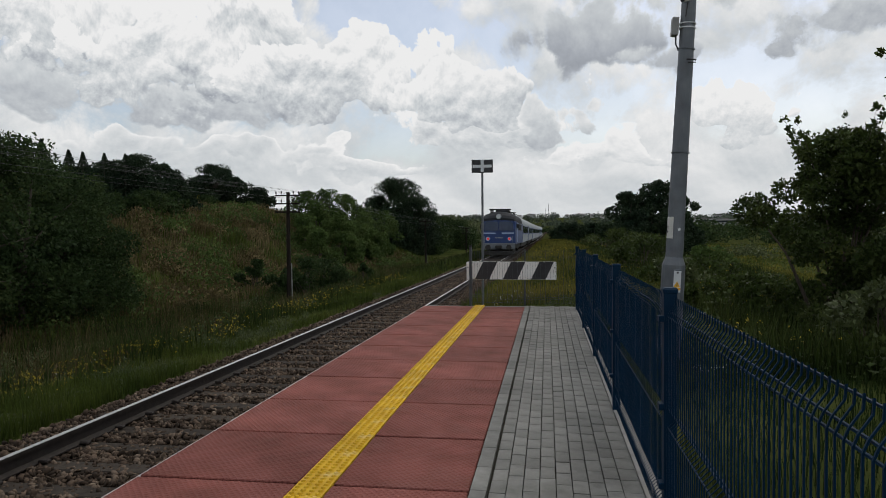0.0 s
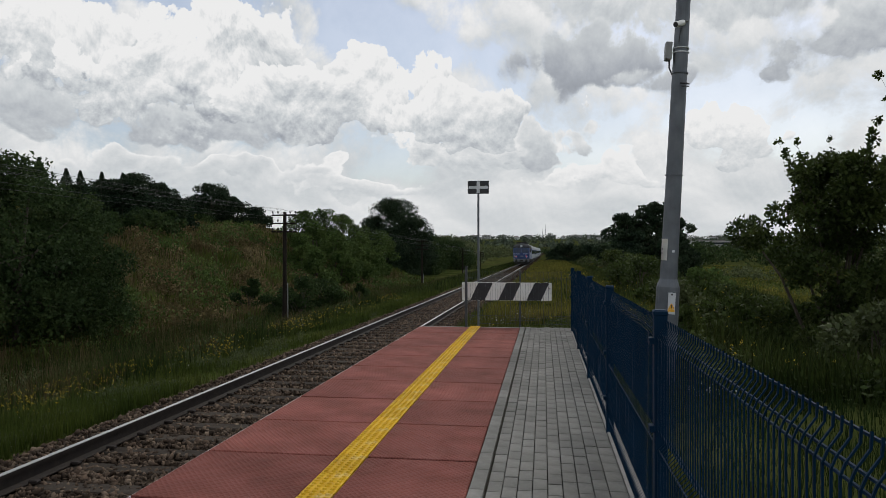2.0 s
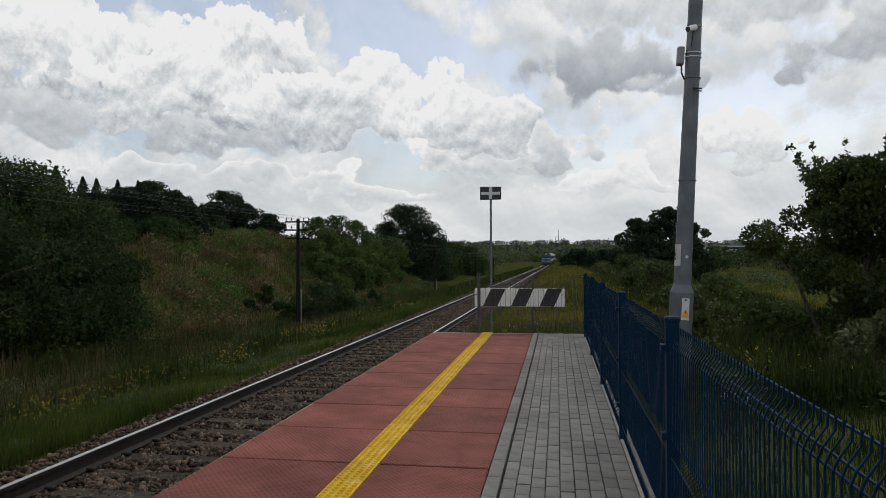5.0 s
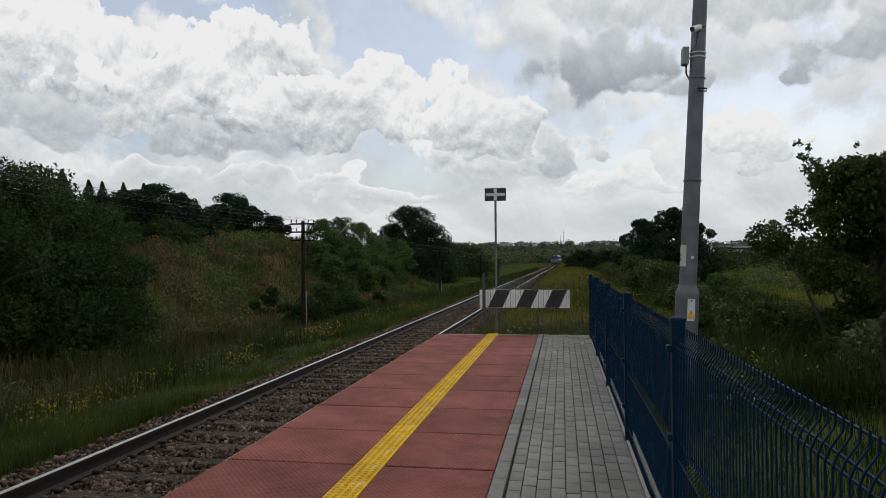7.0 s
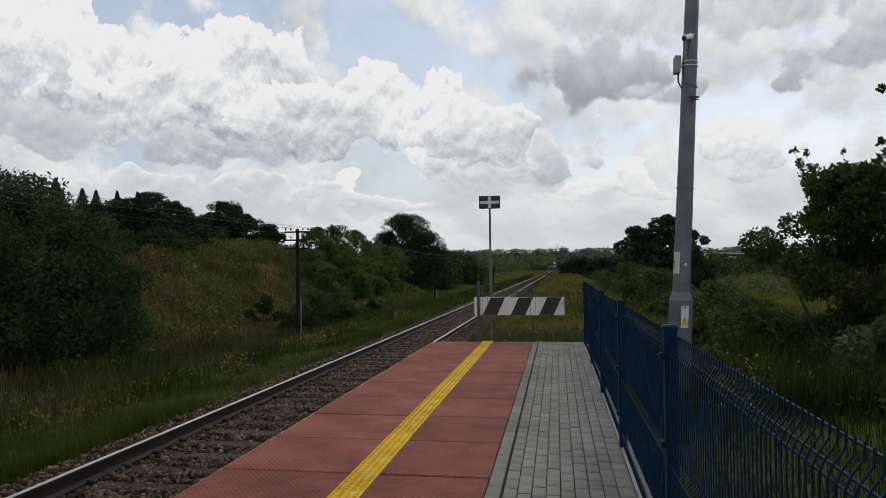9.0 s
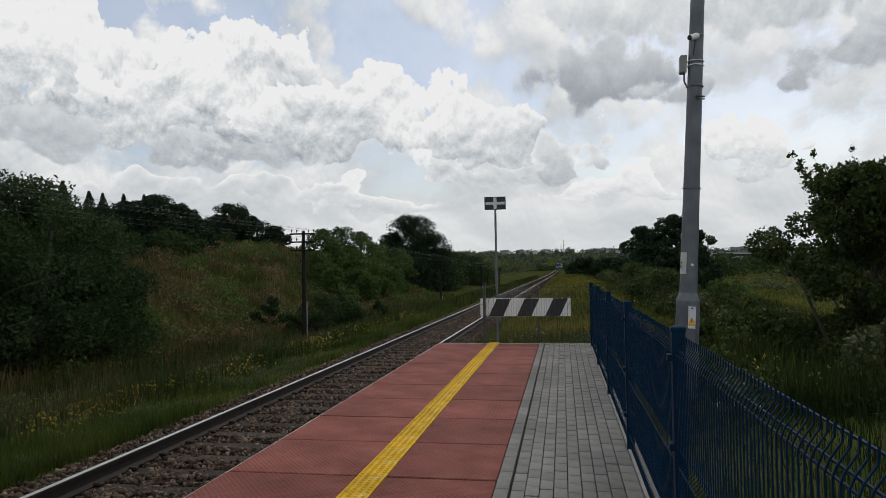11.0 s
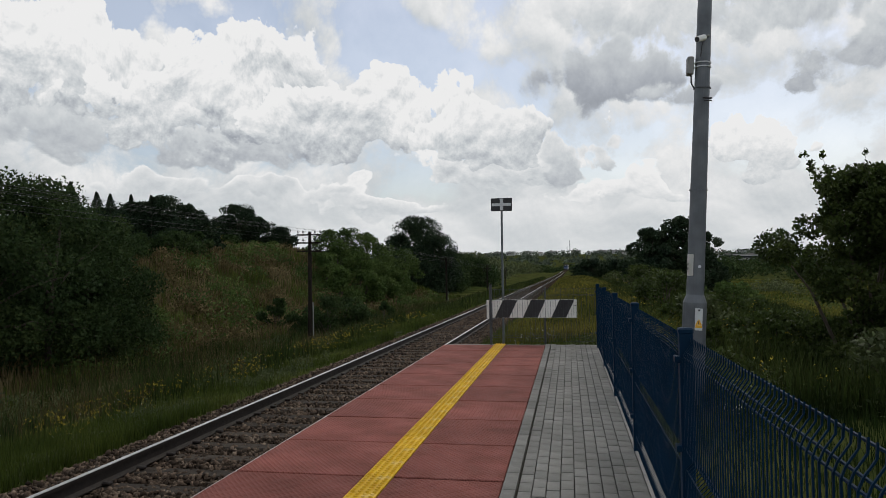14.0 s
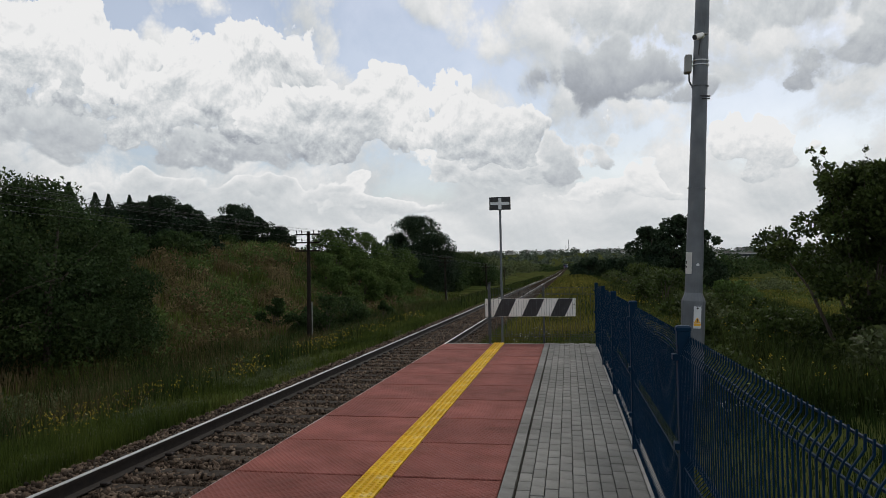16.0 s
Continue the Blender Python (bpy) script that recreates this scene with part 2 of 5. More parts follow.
def add_plate_relief(m, size=0.032, strength=1.0):
    """Diamond tread relief and a film of dirt on a slab material."""
    nt = m.node_tree
    L = nt.links.new
    bs = nt.nodes["Principled BSDF"]
    tc = nt.nodes.new("ShaderNodeTexCoord")
    waves = []
    for turn in (38, -38):
        mp = nt.nodes.new("ShaderNodeMapping")
        mp.inputs["Rotation"].default_value = (0, 0, radians(turn))
        L(tc.outputs["Object"], mp.inputs[0])
        w = nt.nodes.new("ShaderNodeTexWave")
        w.inputs["Scale"].default_value = 0.314 / size
        w.inputs["Distortion"].default_value = 0.3
        L(mp.outputs[0], w.inputs["Vector"])
        waves.append(w.outputs["Fac"])
    mul = nt.nodes.new("ShaderNodeMath")
    mul.operation = "MAXIMUM"
    L(waves[0], mul.inputs[0])
    L(waves[1], mul.inputs[1])
    bp = nt.nodes.new("ShaderNodeBump")
    bp.inputs["Strength"].default_value, bp.inputs["Distance"].default_value = strength, 0.012
    L(mul.outputs[0], bp.inputs["Height"])
    old = bs.inputs["Normal"].links
    if old:
        L(old[0].from_socket, bp.inputs["Normal"])
    L(bp.outputs[0], bs.inputs["Normal"])
    col = bs.inputs["Base Color"].links[0].from_socket
    nz = nt.nodes.new("ShaderNodeTexNoise")
    nz.inputs["Scale"].default_value, nz.inputs["Detail"].default_value = 0.8, 9
    nz.inputs["Roughness"].default_value = 0.65
    geo = nt.nodes.new("ShaderNodeNewGeometry")
    L(geo.outputs["Position"], nz.inputs["Vector"])
    mr = nt.nodes.new("ShaderNodeMapRange")
    L(nz.outputs[0], mr.inputs[0])
    mr.inputs[1].default_value, mr.inputs[2].default_value, mr.inputs[3].default_value, mr.inputs[4].default_value = 0.35, 0.68, 0.72, 1.2
    mx = nt.nodes.new("ShaderNodeMix")
    mx.data_type, mx.blend_type = "RGBA", "MULTIPLY"
    mx.inputs["Factor"].default_value = 1.0
    L(col, mx.inputs["A"])
    L(mr.outputs[0], mx.inputs["B"])
    tone = nt.nodes.new("ShaderNodeMapRange")
    L(mul.outputs[0], tone.inputs[0])
    tone.inputs[3].default_value, tone.inputs[4].default_value = 1.0 - 0.15 * strength, 1.0 + 0.10 * strength
    mw = nt.nodes.new("ShaderNodeMix")
    mw.data_type, mw.blend_type = "RGBA", "MULTIPLY"
    mw.inputs["Factor"].default_value = 1.0
    L(mx.outputs["Result"], mw.inputs["A"])
    L(tone.outputs[0], mw.inputs["B"])
    L(mw.outputs["Result"], bs.inputs["Base Color"])


M = {}
M["slab"] = material("red_concrete", [(0.1525, 0.0488, 0.0366), (0.2013, 0.0659, 0.0525), (0.2379, 0.083, 0.0683)], 2.2, 8, 0.8, bump=0.35, bump_scale=55,
                     random_=0.14, spec=0.15, stain=(0.9, (0.20, 0.10, 0.083), 0.56, 0.9))
add_plate_relief(M["slab"], 0.032, 0.5)
M["paver"] = material("grey_paver", [(0.1494, 0.1463, 0.1339), (0.1868, 0.1837, 0.1693), (0.2178, 0.2147, 0.1992)], 9, 8, 0.85, bump=0.3, bump_scale=120, random_=0.12, island=0.12, spec=0.15,
                      stain=(1.3, (0.125, 0.125, 0.11), 0.55, 0.8))
M["joint"] = material("joint_soil", [(0.035, 0.033, 0.025), (0.06, 0.058, 0.04)], 20, 4, 0.95, bump=0.4)
M["concrete"] = material("concrete", [(0.156, 0.15, 0.138), (0.204, 0.198, 0.186), (0.24, 0.234, 0.216)], 6, 8, 0.85, bump=0.3, bump_scale=60, stain=(1.5, (0.16, 0.15, 0.12), 0.5, 0.8))
M["edge_white"] = material("white_edge_paint", [(0.55, 0.55, 0.52), (0.74, 0.74, 0.70)], 8, 7, 0.6, stain=(6, (0.3, 0.29, 0.27), 0.6, 0.75))
M["yellow"] = material("yellow_tactile", [(0.496, 0.288, 0.0096), (0.592, 0.36, 0.016), (0.64, 0.416, 0.032)], 9, 7, 0.6, random_=0.12, spec=0.15, stain=(3.1, (0.62, 0.54, 0.38), 0.54, 0.70))
M["rail"] = material("rusty_rail", [(0.012, 0.009, 0.008), (0.028, 0.02, 0.016)], 14, 6, 0.75, 0.3, bump=0.3)
M["railtop"] = material("polished_rail", [(0.42, 0.41, 0.4), (0.55, 0.54, 0.53)], 10, 3, 0.4, 1.0, stretch=(1, 0.05, 1))
M["sleeper"] = material("concrete_sleeper", [(0.034, 0.028, 0.022), (0.060, 0.050, 0.041)], 10, 6, 0.9, bump=0.4, random_=0.25, spec=0.1)
M["ballast"] = material("ballast_stone", [(0.04, 0.028, 0.02), (0.085, 0.06, 0.043), (0.15, 0.115, 0.085)], 6, 4, 0.9, island=0.7, spec=0.12)
M["ballast_bed"] = material("ballast_bed", [(0.012, 0.009, 0.007), (0.035, 0.026, 0.019), (0.06, 0.047, 0.036)], 22, 6, 0.95, bump=1.0, bump_scale=30, spec=0.0)
M["grass_ground"] = material("meadow_ground", [(0.022, 0.030, 0.009), (0.044, 0.054, 0.016), (0.075, 0.078, 0.027)], 0.35, 10, 0.95, bump=0.6, bump_scale=8, spec=0.0,
                             stain=(0.06, (0.05, 0.045, 0.02), 0.52, 0.75))
M["grass"] = material("grass_blades", [(0.018, 0.032, 0.008), (0.036, 0.052, 0.013), (0.062, 0.072, 0.021)], 0.45, 5, 0.7, island=0.45, translucent=0.3, spec=0.08)
M["verge"] = material("verge_grass", [(0.0826, 0.0875, 0.0155), (0.1361, 0.1312, 0.0252), (0.1847, 0.1555, 0.0389)], 0.3, 5, 0.7, island=0.4, translucent=0.3, spec=0.08)
M["fresh"] = material("fresh_grass", [(0.034, 0.052, 0.010), (0.062, 0.084, 0.016), (0.100, 0.110, 0.028)], 0.6, 5, 0.7, island=0.4, translucent=0.3, spec=0.08)
M["bank_dry"] = material("bank_dry_grass", [(0.080, 0.064, 0.028), (0.125, 0.098, 0.046), (0.19, 0.15, 0.08)], 0.4, 5, 0.8, island=0.4, translucent=0.25, spec=0.08)
M["bank_leaf"] = material("bank_bush_leaves", [(0.040, 0.070, 0.020), (0.070, 0.108, 0.030), (0.105, 0.140, 0.042)], 0.3, 5, 0.8, island=0.4, translucent=0.3, spec=0.1)
M["dry"] = material("dry_grass", [(0.055, 0.046, 0.020), (0.088, 0.070, 0.032), (0.135, 0.108, 0.058)], 0.4, 5, 0.8, island=0.4, translucent=0.25, spec=0.08)
M["leaf"] = material("dark_leaves", [(0.019, 0.035, 0.013), (0.036, 0.060, 0.021), (0.062, 0.086, 0.029)], 0.5, 5, 0.8, island=0.4, translucent=0.28, spec=0.1)
M["leaf_fir"] = material("fir_needles", [(0.0133, 0.0253, 0.0149), (0.0267, 0.0446, 0.0238), (0.0416, 0.0594, 0.0297)], 0.5, 5, 0.7, island=0.4, translucent=0.15, spec=0.08)
M["leaf_near"] = material("maple_leaves", [(0.024, 0.040, 0.010), (0.045, 0.066, 0.017), (0.070, 0.090, 0.024)], 1.2, 5, 0.6, island=0.45, translucent=0.35, spec=0.15)
M["leaf_pale"] = material("willow_leaves", [(0.045, 0.062, 0.022), (0.075, 0.095, 0.034), (0.11, 0.125, 0.05)], 0.3, 5, 0.65, island=0.35, translucent=0.3, spec=0.3)
M["flower"] = material("yellow_flowers", [(0.42, 0.30, 0.012), (0.62, 0.47, 0.03)], 4, 3, 0.7, island=0.3, translucent=0.2)
M["flower_white"] = material("white_flowers", [(0.45, 0.44, 0.38), (0.65, 0.64, 0.58)], 4, 3, 0.7, island=0.3)
M["bark"] = material("bark", [(0.045, 0.034, 0.026), (0.085, 0.068, 0.052)], 7, 8, 0.9, bump=0.7, bump_scale=25, stretch=(1, 1, 0.2))
M["wood_pole"] = material("weathered_pole", [(0.0158, 0.0121, 0.0095), (0.0315, 0.0252, 0.0203)], 9, 8, 0.85, bump=0.5, stretch=(1, 1, 0.12), spec=0.1)
M["fence"] = material("blue_powder_coat", [(0.002, 0.016, 0.038), (0.003, 0.022, 0.052)], 4, 4, 0.55, 0.0, spec=0.09)
M["cap"] = material("dark_cap", [(0.012, 0.012, 0.016), (0.02, 0.02, 0.024)], 8, 3, 0.5)
M["galv"] = material("galvanised_steel", [(0.095, 0.106, 0.118), (0.125, 0.137, 0.150), (0.158, 0.170, 0.182)], 3.5, 8, 0.55, 0.35, bump=0.1, stain=(1.2, (0.17, 0.175, 0.18), 0.55, 0.8))
M["white"] = material("white_paint", [(0.78, 0.77, 0.72), (0.87, 0.86, 0.82)], 5, 6, 0.5, stain=(3, (0.5, 0.48, 0.43), 0.62, 0.85))
M["black"] = material("black_paint", [(0.012, 0.012, 0.014), (0.03, 0.03, 0.034)], 6, 6, 0.5)
M["plate_grey"] = material("reflective_grey", [(0.55, 0.57, 0.58), (0.66, 0.68, 0.69)], 6, 3, 0.4)
M["plastic"] = material("grey_plastic", [(0.20, 0.20, 0.195), (0.26, 0.26, 0.25)], 6, 3, 0.55)
M["glass_dark"] = material("dark_glass", [(0.012, 0.016, 0.02), (0.02, 0.025, 0.03)], 2, 2, 0.12, spec=0.25)
M["orange"] = material("warning_yellow", [(0.75, 0.38, 0.02), (0.8, 0.45, 0.03)], 6, 3, 0.5)
M["porcelain"] = material("porcelain", [(0.5, 0.5, 0.48), (0.7, 0.7, 0.68)], 9, 3, 0.2)
add_plate_relief(M["paver"], 0.9, 0.0)
# far leaves: distance haze is put into the colour as a paler grey-green
M["hill_leaf_hazed"] = material("hill_woods", [(0.06, 0.078, 0.057), (0.09, 0.111, 0.0825), (0.1275, 0.147, 0.1125)], 0.02, 5, 0.9, island=0.4, spec=0.0)
M["herb"] = material("brown_herbs", [(0.0405, 0.0297, 0.0162), (0.0675, 0.0486, 0.027), (0.1013, 0.0743, 0.0405)], 0.6, 5, 0.85, island=0.45, translucent=0.2, spec=0.05)


# ---- shape helpers ----
def smoothstep(a, b, v):
    t = min(1.0, max(0.0, (v - a) / (b - a)))
    return t * t * (3 - 2 * t)


def link_mesh(name, verts, faces, mat, parent=None):
    me = bpy.data.meshes.new(name)
    me.from_pydata(verts, [], faces)
    me.materials.append(mat)
    me.update()
    ob = new(name, me)
    if parent is not None:
        ob.parent = parent
    return ob


def part(name, bm, mat, parent=None, label="", smooth=False):
    me = bpy.data.meshes.new(name)
    bm.normal_update()
    bm.to_mesh(me)
    bm.free()
    me.materials.append(mat)
    if smooth:
        for p in me.polygons:
            p.use_smooth = True
    ob = new(name, me)
    if parent is not None:
        ob.parent = parent
    if label:
        ob["label"] = label
    return ob


def box(bm, x0, x1, y0, y1, z0, z1, bevel=0.0):
    m = Matrix.Translation(((x0 + x1) / 2, (y0 + y1) / 2, (z0 + z1) / 2)) @ Matrix.Diagonal((x1 - x0, y1 - y0, z1 - z0, 1))
    g = bmesh.ops.create_cube(bm, size=1.0, matrix=m)
    if bevel:
        edges = list({e for v in g["verts"] for e in v.link_edges})
        bmesh.ops.bevel(bm, geom=edges, offset=bevel, segments=1, affect="EDGES")
    return bm


def rod(bm, p, q, r0, r1=None, n=8):
    p, q = Vector(p), Vector(q)
    d = q - p
    m = Matrix.Translation((p + q) / 2) @ d.to_track_quat("Z", "Y").to_matrix().to_4x4()
    bmesh.ops.create_cone(bm, cap_ends=True, segments=n, radius1=r0, radius2=r0 if r1 is None else r1, depth=d.length, matrix=m)
    return bm


def empty(name, at=(0, 0, 0), label="", category="", group="", kind=""):
    ob = new(name)
    ob.location = at
    return tagged(ob, label, category, group, kind)


def quads(name, centres, ax, ay, mat, parent=None, bend=0.0):
    """Many small leaves: a folded four-cornered leaf at each centre, spanned by ax (length) and ay (half width)."""
    n = len(centres)
    up = np.cross(ax, ay)
    up /= np.maximum(1e-9, np.linalg.norm(up, axis=1))[:, None]
    ln = np.linalg.norm(ax, axis=1)[:, None]
    v = np.empty((n, 4, 3), dtype=np.float32)
    v[:, 0] = centres - ax * 0.5
    v[:, 1] = centres + ay - up * ln * bend
    v[:, 2] = centres + ax * 0.5
    v[:, 3] = centres - ay - up * ln * bend
    me = bpy.data.meshes.new(name)
    me.vertices.add(4 * n)
    me.vertices.foreach_set("co", v.reshape(-1))
    me.loops.add(4 * n)
    me.loops.foreach_set("vertex_index", np.arange(4 * n, dtype=np.int32))
    me.polygons.add(n)
    me.polygons.foreach_set("loop_start", np.arange(0, 4 * n, 4, dtype=np.int32))
    me.update(calc_edges=True)
    me.materials.append(mat)
    ob = new(name, me)
    if parent is not None:
        ob.parent = parent
    return ob


def blades(name, base, height, lean, width, mat, rng, parent=None):
    """Grass: a bent two-piece blade at each base point (five corners, one quad and one triangle)."""
    n = len(base)
    th = rng.uniform(0, 2 * np.pi, n)
    side = np.stack([np.cos(th), np.sin(th), np.zeros(n)], 1) * (width * 0.5)[:, None]
    fwd = np.stack([-np.sin(th), np.cos(th), np.zeros(n)], 1) * (lean * height)[:, None]
    up = np.zeros((n, 3))
    up[:, 2] = height
    v = np.empty((n, 5, 3), dtype=np.float32)
    v[:, 0], v[:, 1] = base - side, base + side
    mid = base + up * 0.55 + fwd * 0.3
    v[:, 2], v[:, 3] = mid + side * 0.8, mid - side * 0.8
    v[:, 4] = base + up + fwd
    me = bpy.data.meshes.new(name)
    me.vertices.add(5 * n)
    me.vertices.foreach_set("co", v.reshape(-1))
    idx = (np.arange(n)[:, None] * 5 + np.array([0, 1, 2, 3, 3, 2, 4])[None]).astype(np.int32)
    me.loops.add(7 * n)
    me.loops.foreach_set("vertex_index", idx.reshape(-1))
    me.polygons.add(2 * n)
    st = (np.arange(n)[:, None] * 7 + np.array([0, 4])[None]).astype(np.int32)
    me.polygons.foreach_set("loop_start", st.reshape(-1))
    me.update(calc_edges=True)
    me.materials.append(mat)
    ob = new(name, me)
    if parent is not None:
        ob.parent = parent
    return ob


# ---- ground ----
RAIL_Z = -0.545
TRACK_X = -1.65


def track_x(y):
    return TRACK_X + 2.3 * max(0.0, (y - 80.0) / 508.0) * smoothstep(60, 160, y)


def track_z(y):
    return RAIL_Z + (3.5 * ((min(y, 400.0) - 100.0) / 488.0) ** 2 + 0.004 * max(0.0, y - 400.0) if y > 100 else 0.0)


def lumps(x, y, s, seed=0.0):
    return noise.noise((x * s, y * s, seed))


def ground_z(x, y):
    """Height of the ground: railway formation, ditch and cutting bank to one side, a fall to the wet meadow on the other, far hills."""
    tx, tz = track_x(y), track_z(y) - RAIL_Z
    dx = x - tx
    base = -0.82 + tz
    far = smoothstep(420, 900, math.hypot(x, y))
    if dx < 0:
        d = -dx
        z = base - 0.12 * smoothstep(1.6, 2.6, d) - 1.15 * smoothstep(2.8, 7.6, d)
        z += 0.10 * lumps(x, y, 0.5) * smoothstep(3, 5, d)
        bank = 5.6 * smoothstep(11.5, 26.0, d) + 4.2 * smoothstep(26, 44, d)
        bank *= 0.58 + 0.42 * smoothstep(25, 70, y)
        bank *= 1 - 0.95 * smoothstep(84, 110, y)
        z += bank + (0.5 * lumps(x, y, 0.13) + 0.25 * lumps(x, y, 0.4)) * smoothstep(9, 16, d)
    else:
        rise = 0.42 * smoothstep(2.2, 3.4, dx) + 0.25 * smoothstep(14, 40, y) * smoothstep(2.2, 5, dx)
        edge = 8.0 + 2.0 * smoothstep(30, 90, y)
        z = base + rise - 4.6 * smoothstep(edge, edge + 24, dx)
        z += 0.10 * lumps(x, y, 0.5, 4) * smoothstep(3, 5, dx)
    hill = 58.0 * smoothstep(700, 2600, y) + 9.0 * lumps(x, y, 0.0012, 8) * smoothstep(900, 2200, y)
    return z * (1 - far) + (-3.0) * far + hill


def build_ground():
    ys = [-60, -40, -25, -15, -10, -6]
    ys += [float(v) for v in np.arange(-4, 60, 0.8)]
    v, st = 60.0, 1.0
    while v < 3600:
        ys.append(v)
        st *= 1.06
        v += st
    ys.append(4200.0)
    xs = [float(v) for v in np.arange(-34, 30.01, 0.8)]
    v, st, right, left = 30.8, 1.0, [], []
    while v < 3000:
        right.append(v)
        left.append(-v - 4)
        st *= 1.13
        v += st
    xs = left[::-1] + xs + right
    verts = [(x, y, ground_z(x, y)) for y in ys for x in xs]
    # the ground stays under the platform
    verts = [(x, y, min(z, -0.9)) if 0.3 < x < 2.9 and y < 13.2 else (x, y, z) for x, y, z in verts]
    w = len(xs)
    faces = [(j * w + i, j * w + i + 1, (j + 1) * w + i + 1, (j + 1) * w + i) for j in range(len(ys) - 1) for i in range(w - 1)]
    ob = link_mesh("ground", verts, faces, M["grass_ground"])
    for p in ob.data.polygons:
        p.use_smooth = True
    tagged(ob, "rough green meadow and railway land reaching the hills", "ground", kind="structure")


build_ground()


# ---- track ----
def sweep(name, profile, xoff, zoff, ys, mat, parent):
    verts, faces = [], []
    n = len(profile)
    for y in ys:
        for px, pz in profile:
            verts.append((track_x(y) + xoff + px, y, track_z(y) + zoff + pz))
    for j in range(len(ys) - 1):
        for i in range(n):
            faces.append((j * n + i, j * n + (i + 1) % n, (j + 1) * n + (i + 1) % n, (j + 1) * n + i))
    return link_mesh(name, verts, faces, mat, parent)


TRACK_YS = [float(v) for v in np.arange(-14, 60, 2.0)] + [float(v) for v in np.arange(60, 1001, 10.0)]


def build_track():
    track = empty("railway_track", (0, 0, 0), "single railway track with worn steel rails on ballast", "railway track", kind="structure")
    prof = [(-0.075, -0.172), (0.075, -0.172), (0.075, -0.16), (0.012, -0.14), (0.010, -0.045), (0.036, -0.035), (0.036, -0.006),
            (-0.036, -0.006), (-0.036, -0.035), (-0.010, -0.045), (-0.012, -0.14), (-0.075, -0.16)]
    top = [(-0.027, -0.006), (0.027, -0.006), (0.027, -0.002), (0.021, 0.0), (-0.021, 0.0), (-0.027, -0.002)]
    for s in (-1, 1):
        r = sweep("rail", prof, s * 0.753, 0, TRACK_YS, M["rail"], track)
        h = sweep("rail_head", top, s * 0.753, 0, TRACK_YS, M["railtop"], r)
        h["label"] = "bright polished running surface"
    # bed of ballast
    bed = [(-2.05, -0.42), (-1.55, -0.22), (-0.9, -0.185), (-0.6, -0.20), (0.6, -0.20), (0.9, -0.185), (1.52, -0.22), (1.62, -0.42)]
    b = sweep("ballast_bed", bed, 0, 0, TRACK_YS, M["ballast_bed"], None)
    tagged(b, "bed of brown crushed stone under the rails", "ballast", kind="structure")
    # sleepers
    bm = bmesh.new()
    box(bm, -1.3, 1.3, -0.13, 0.13, -0.10, 0.0, 0.02)
    me = bpy.data.meshes.new("sleeper")
    bm.to_mesh(me)
    bm.free()
    me.materials.append(M["sleeper"])
    k = 0
    y = 2.1
    while k < 130:
        ob = new("sleeper", me)
        ob.parent = track
        ob.location = (track_x(y), y, track_z(y) - 0.178)
        ob.rotation_euler = (0, 0, random.uniform(-0.01, 0.01))
        y += 0.6
        k += 1
    # rail clips near the platform
    bm = bmesh.new()
    box(bm, -0.05, 0.05, -0.035, 0.035, 0, 0.035, 0.01)
    clip = bpy.data.meshes.new("rail_clip")
    bm.to_mesh(clip)
    bm.free()
    clip.materials.append(M["rail"])
    for i in range(48):
        for s in (-0.753 - 0.11, -0.753 + 0.11, 0.753 - 0.11, 0.753 + 0.11):
            ob = new("rail_clip", clip)
            ob.parent = track
            ob.location = (TRACK_X + s, 2.1 + 0.6 * i, RAIL_Z - 0.168)


build_track()


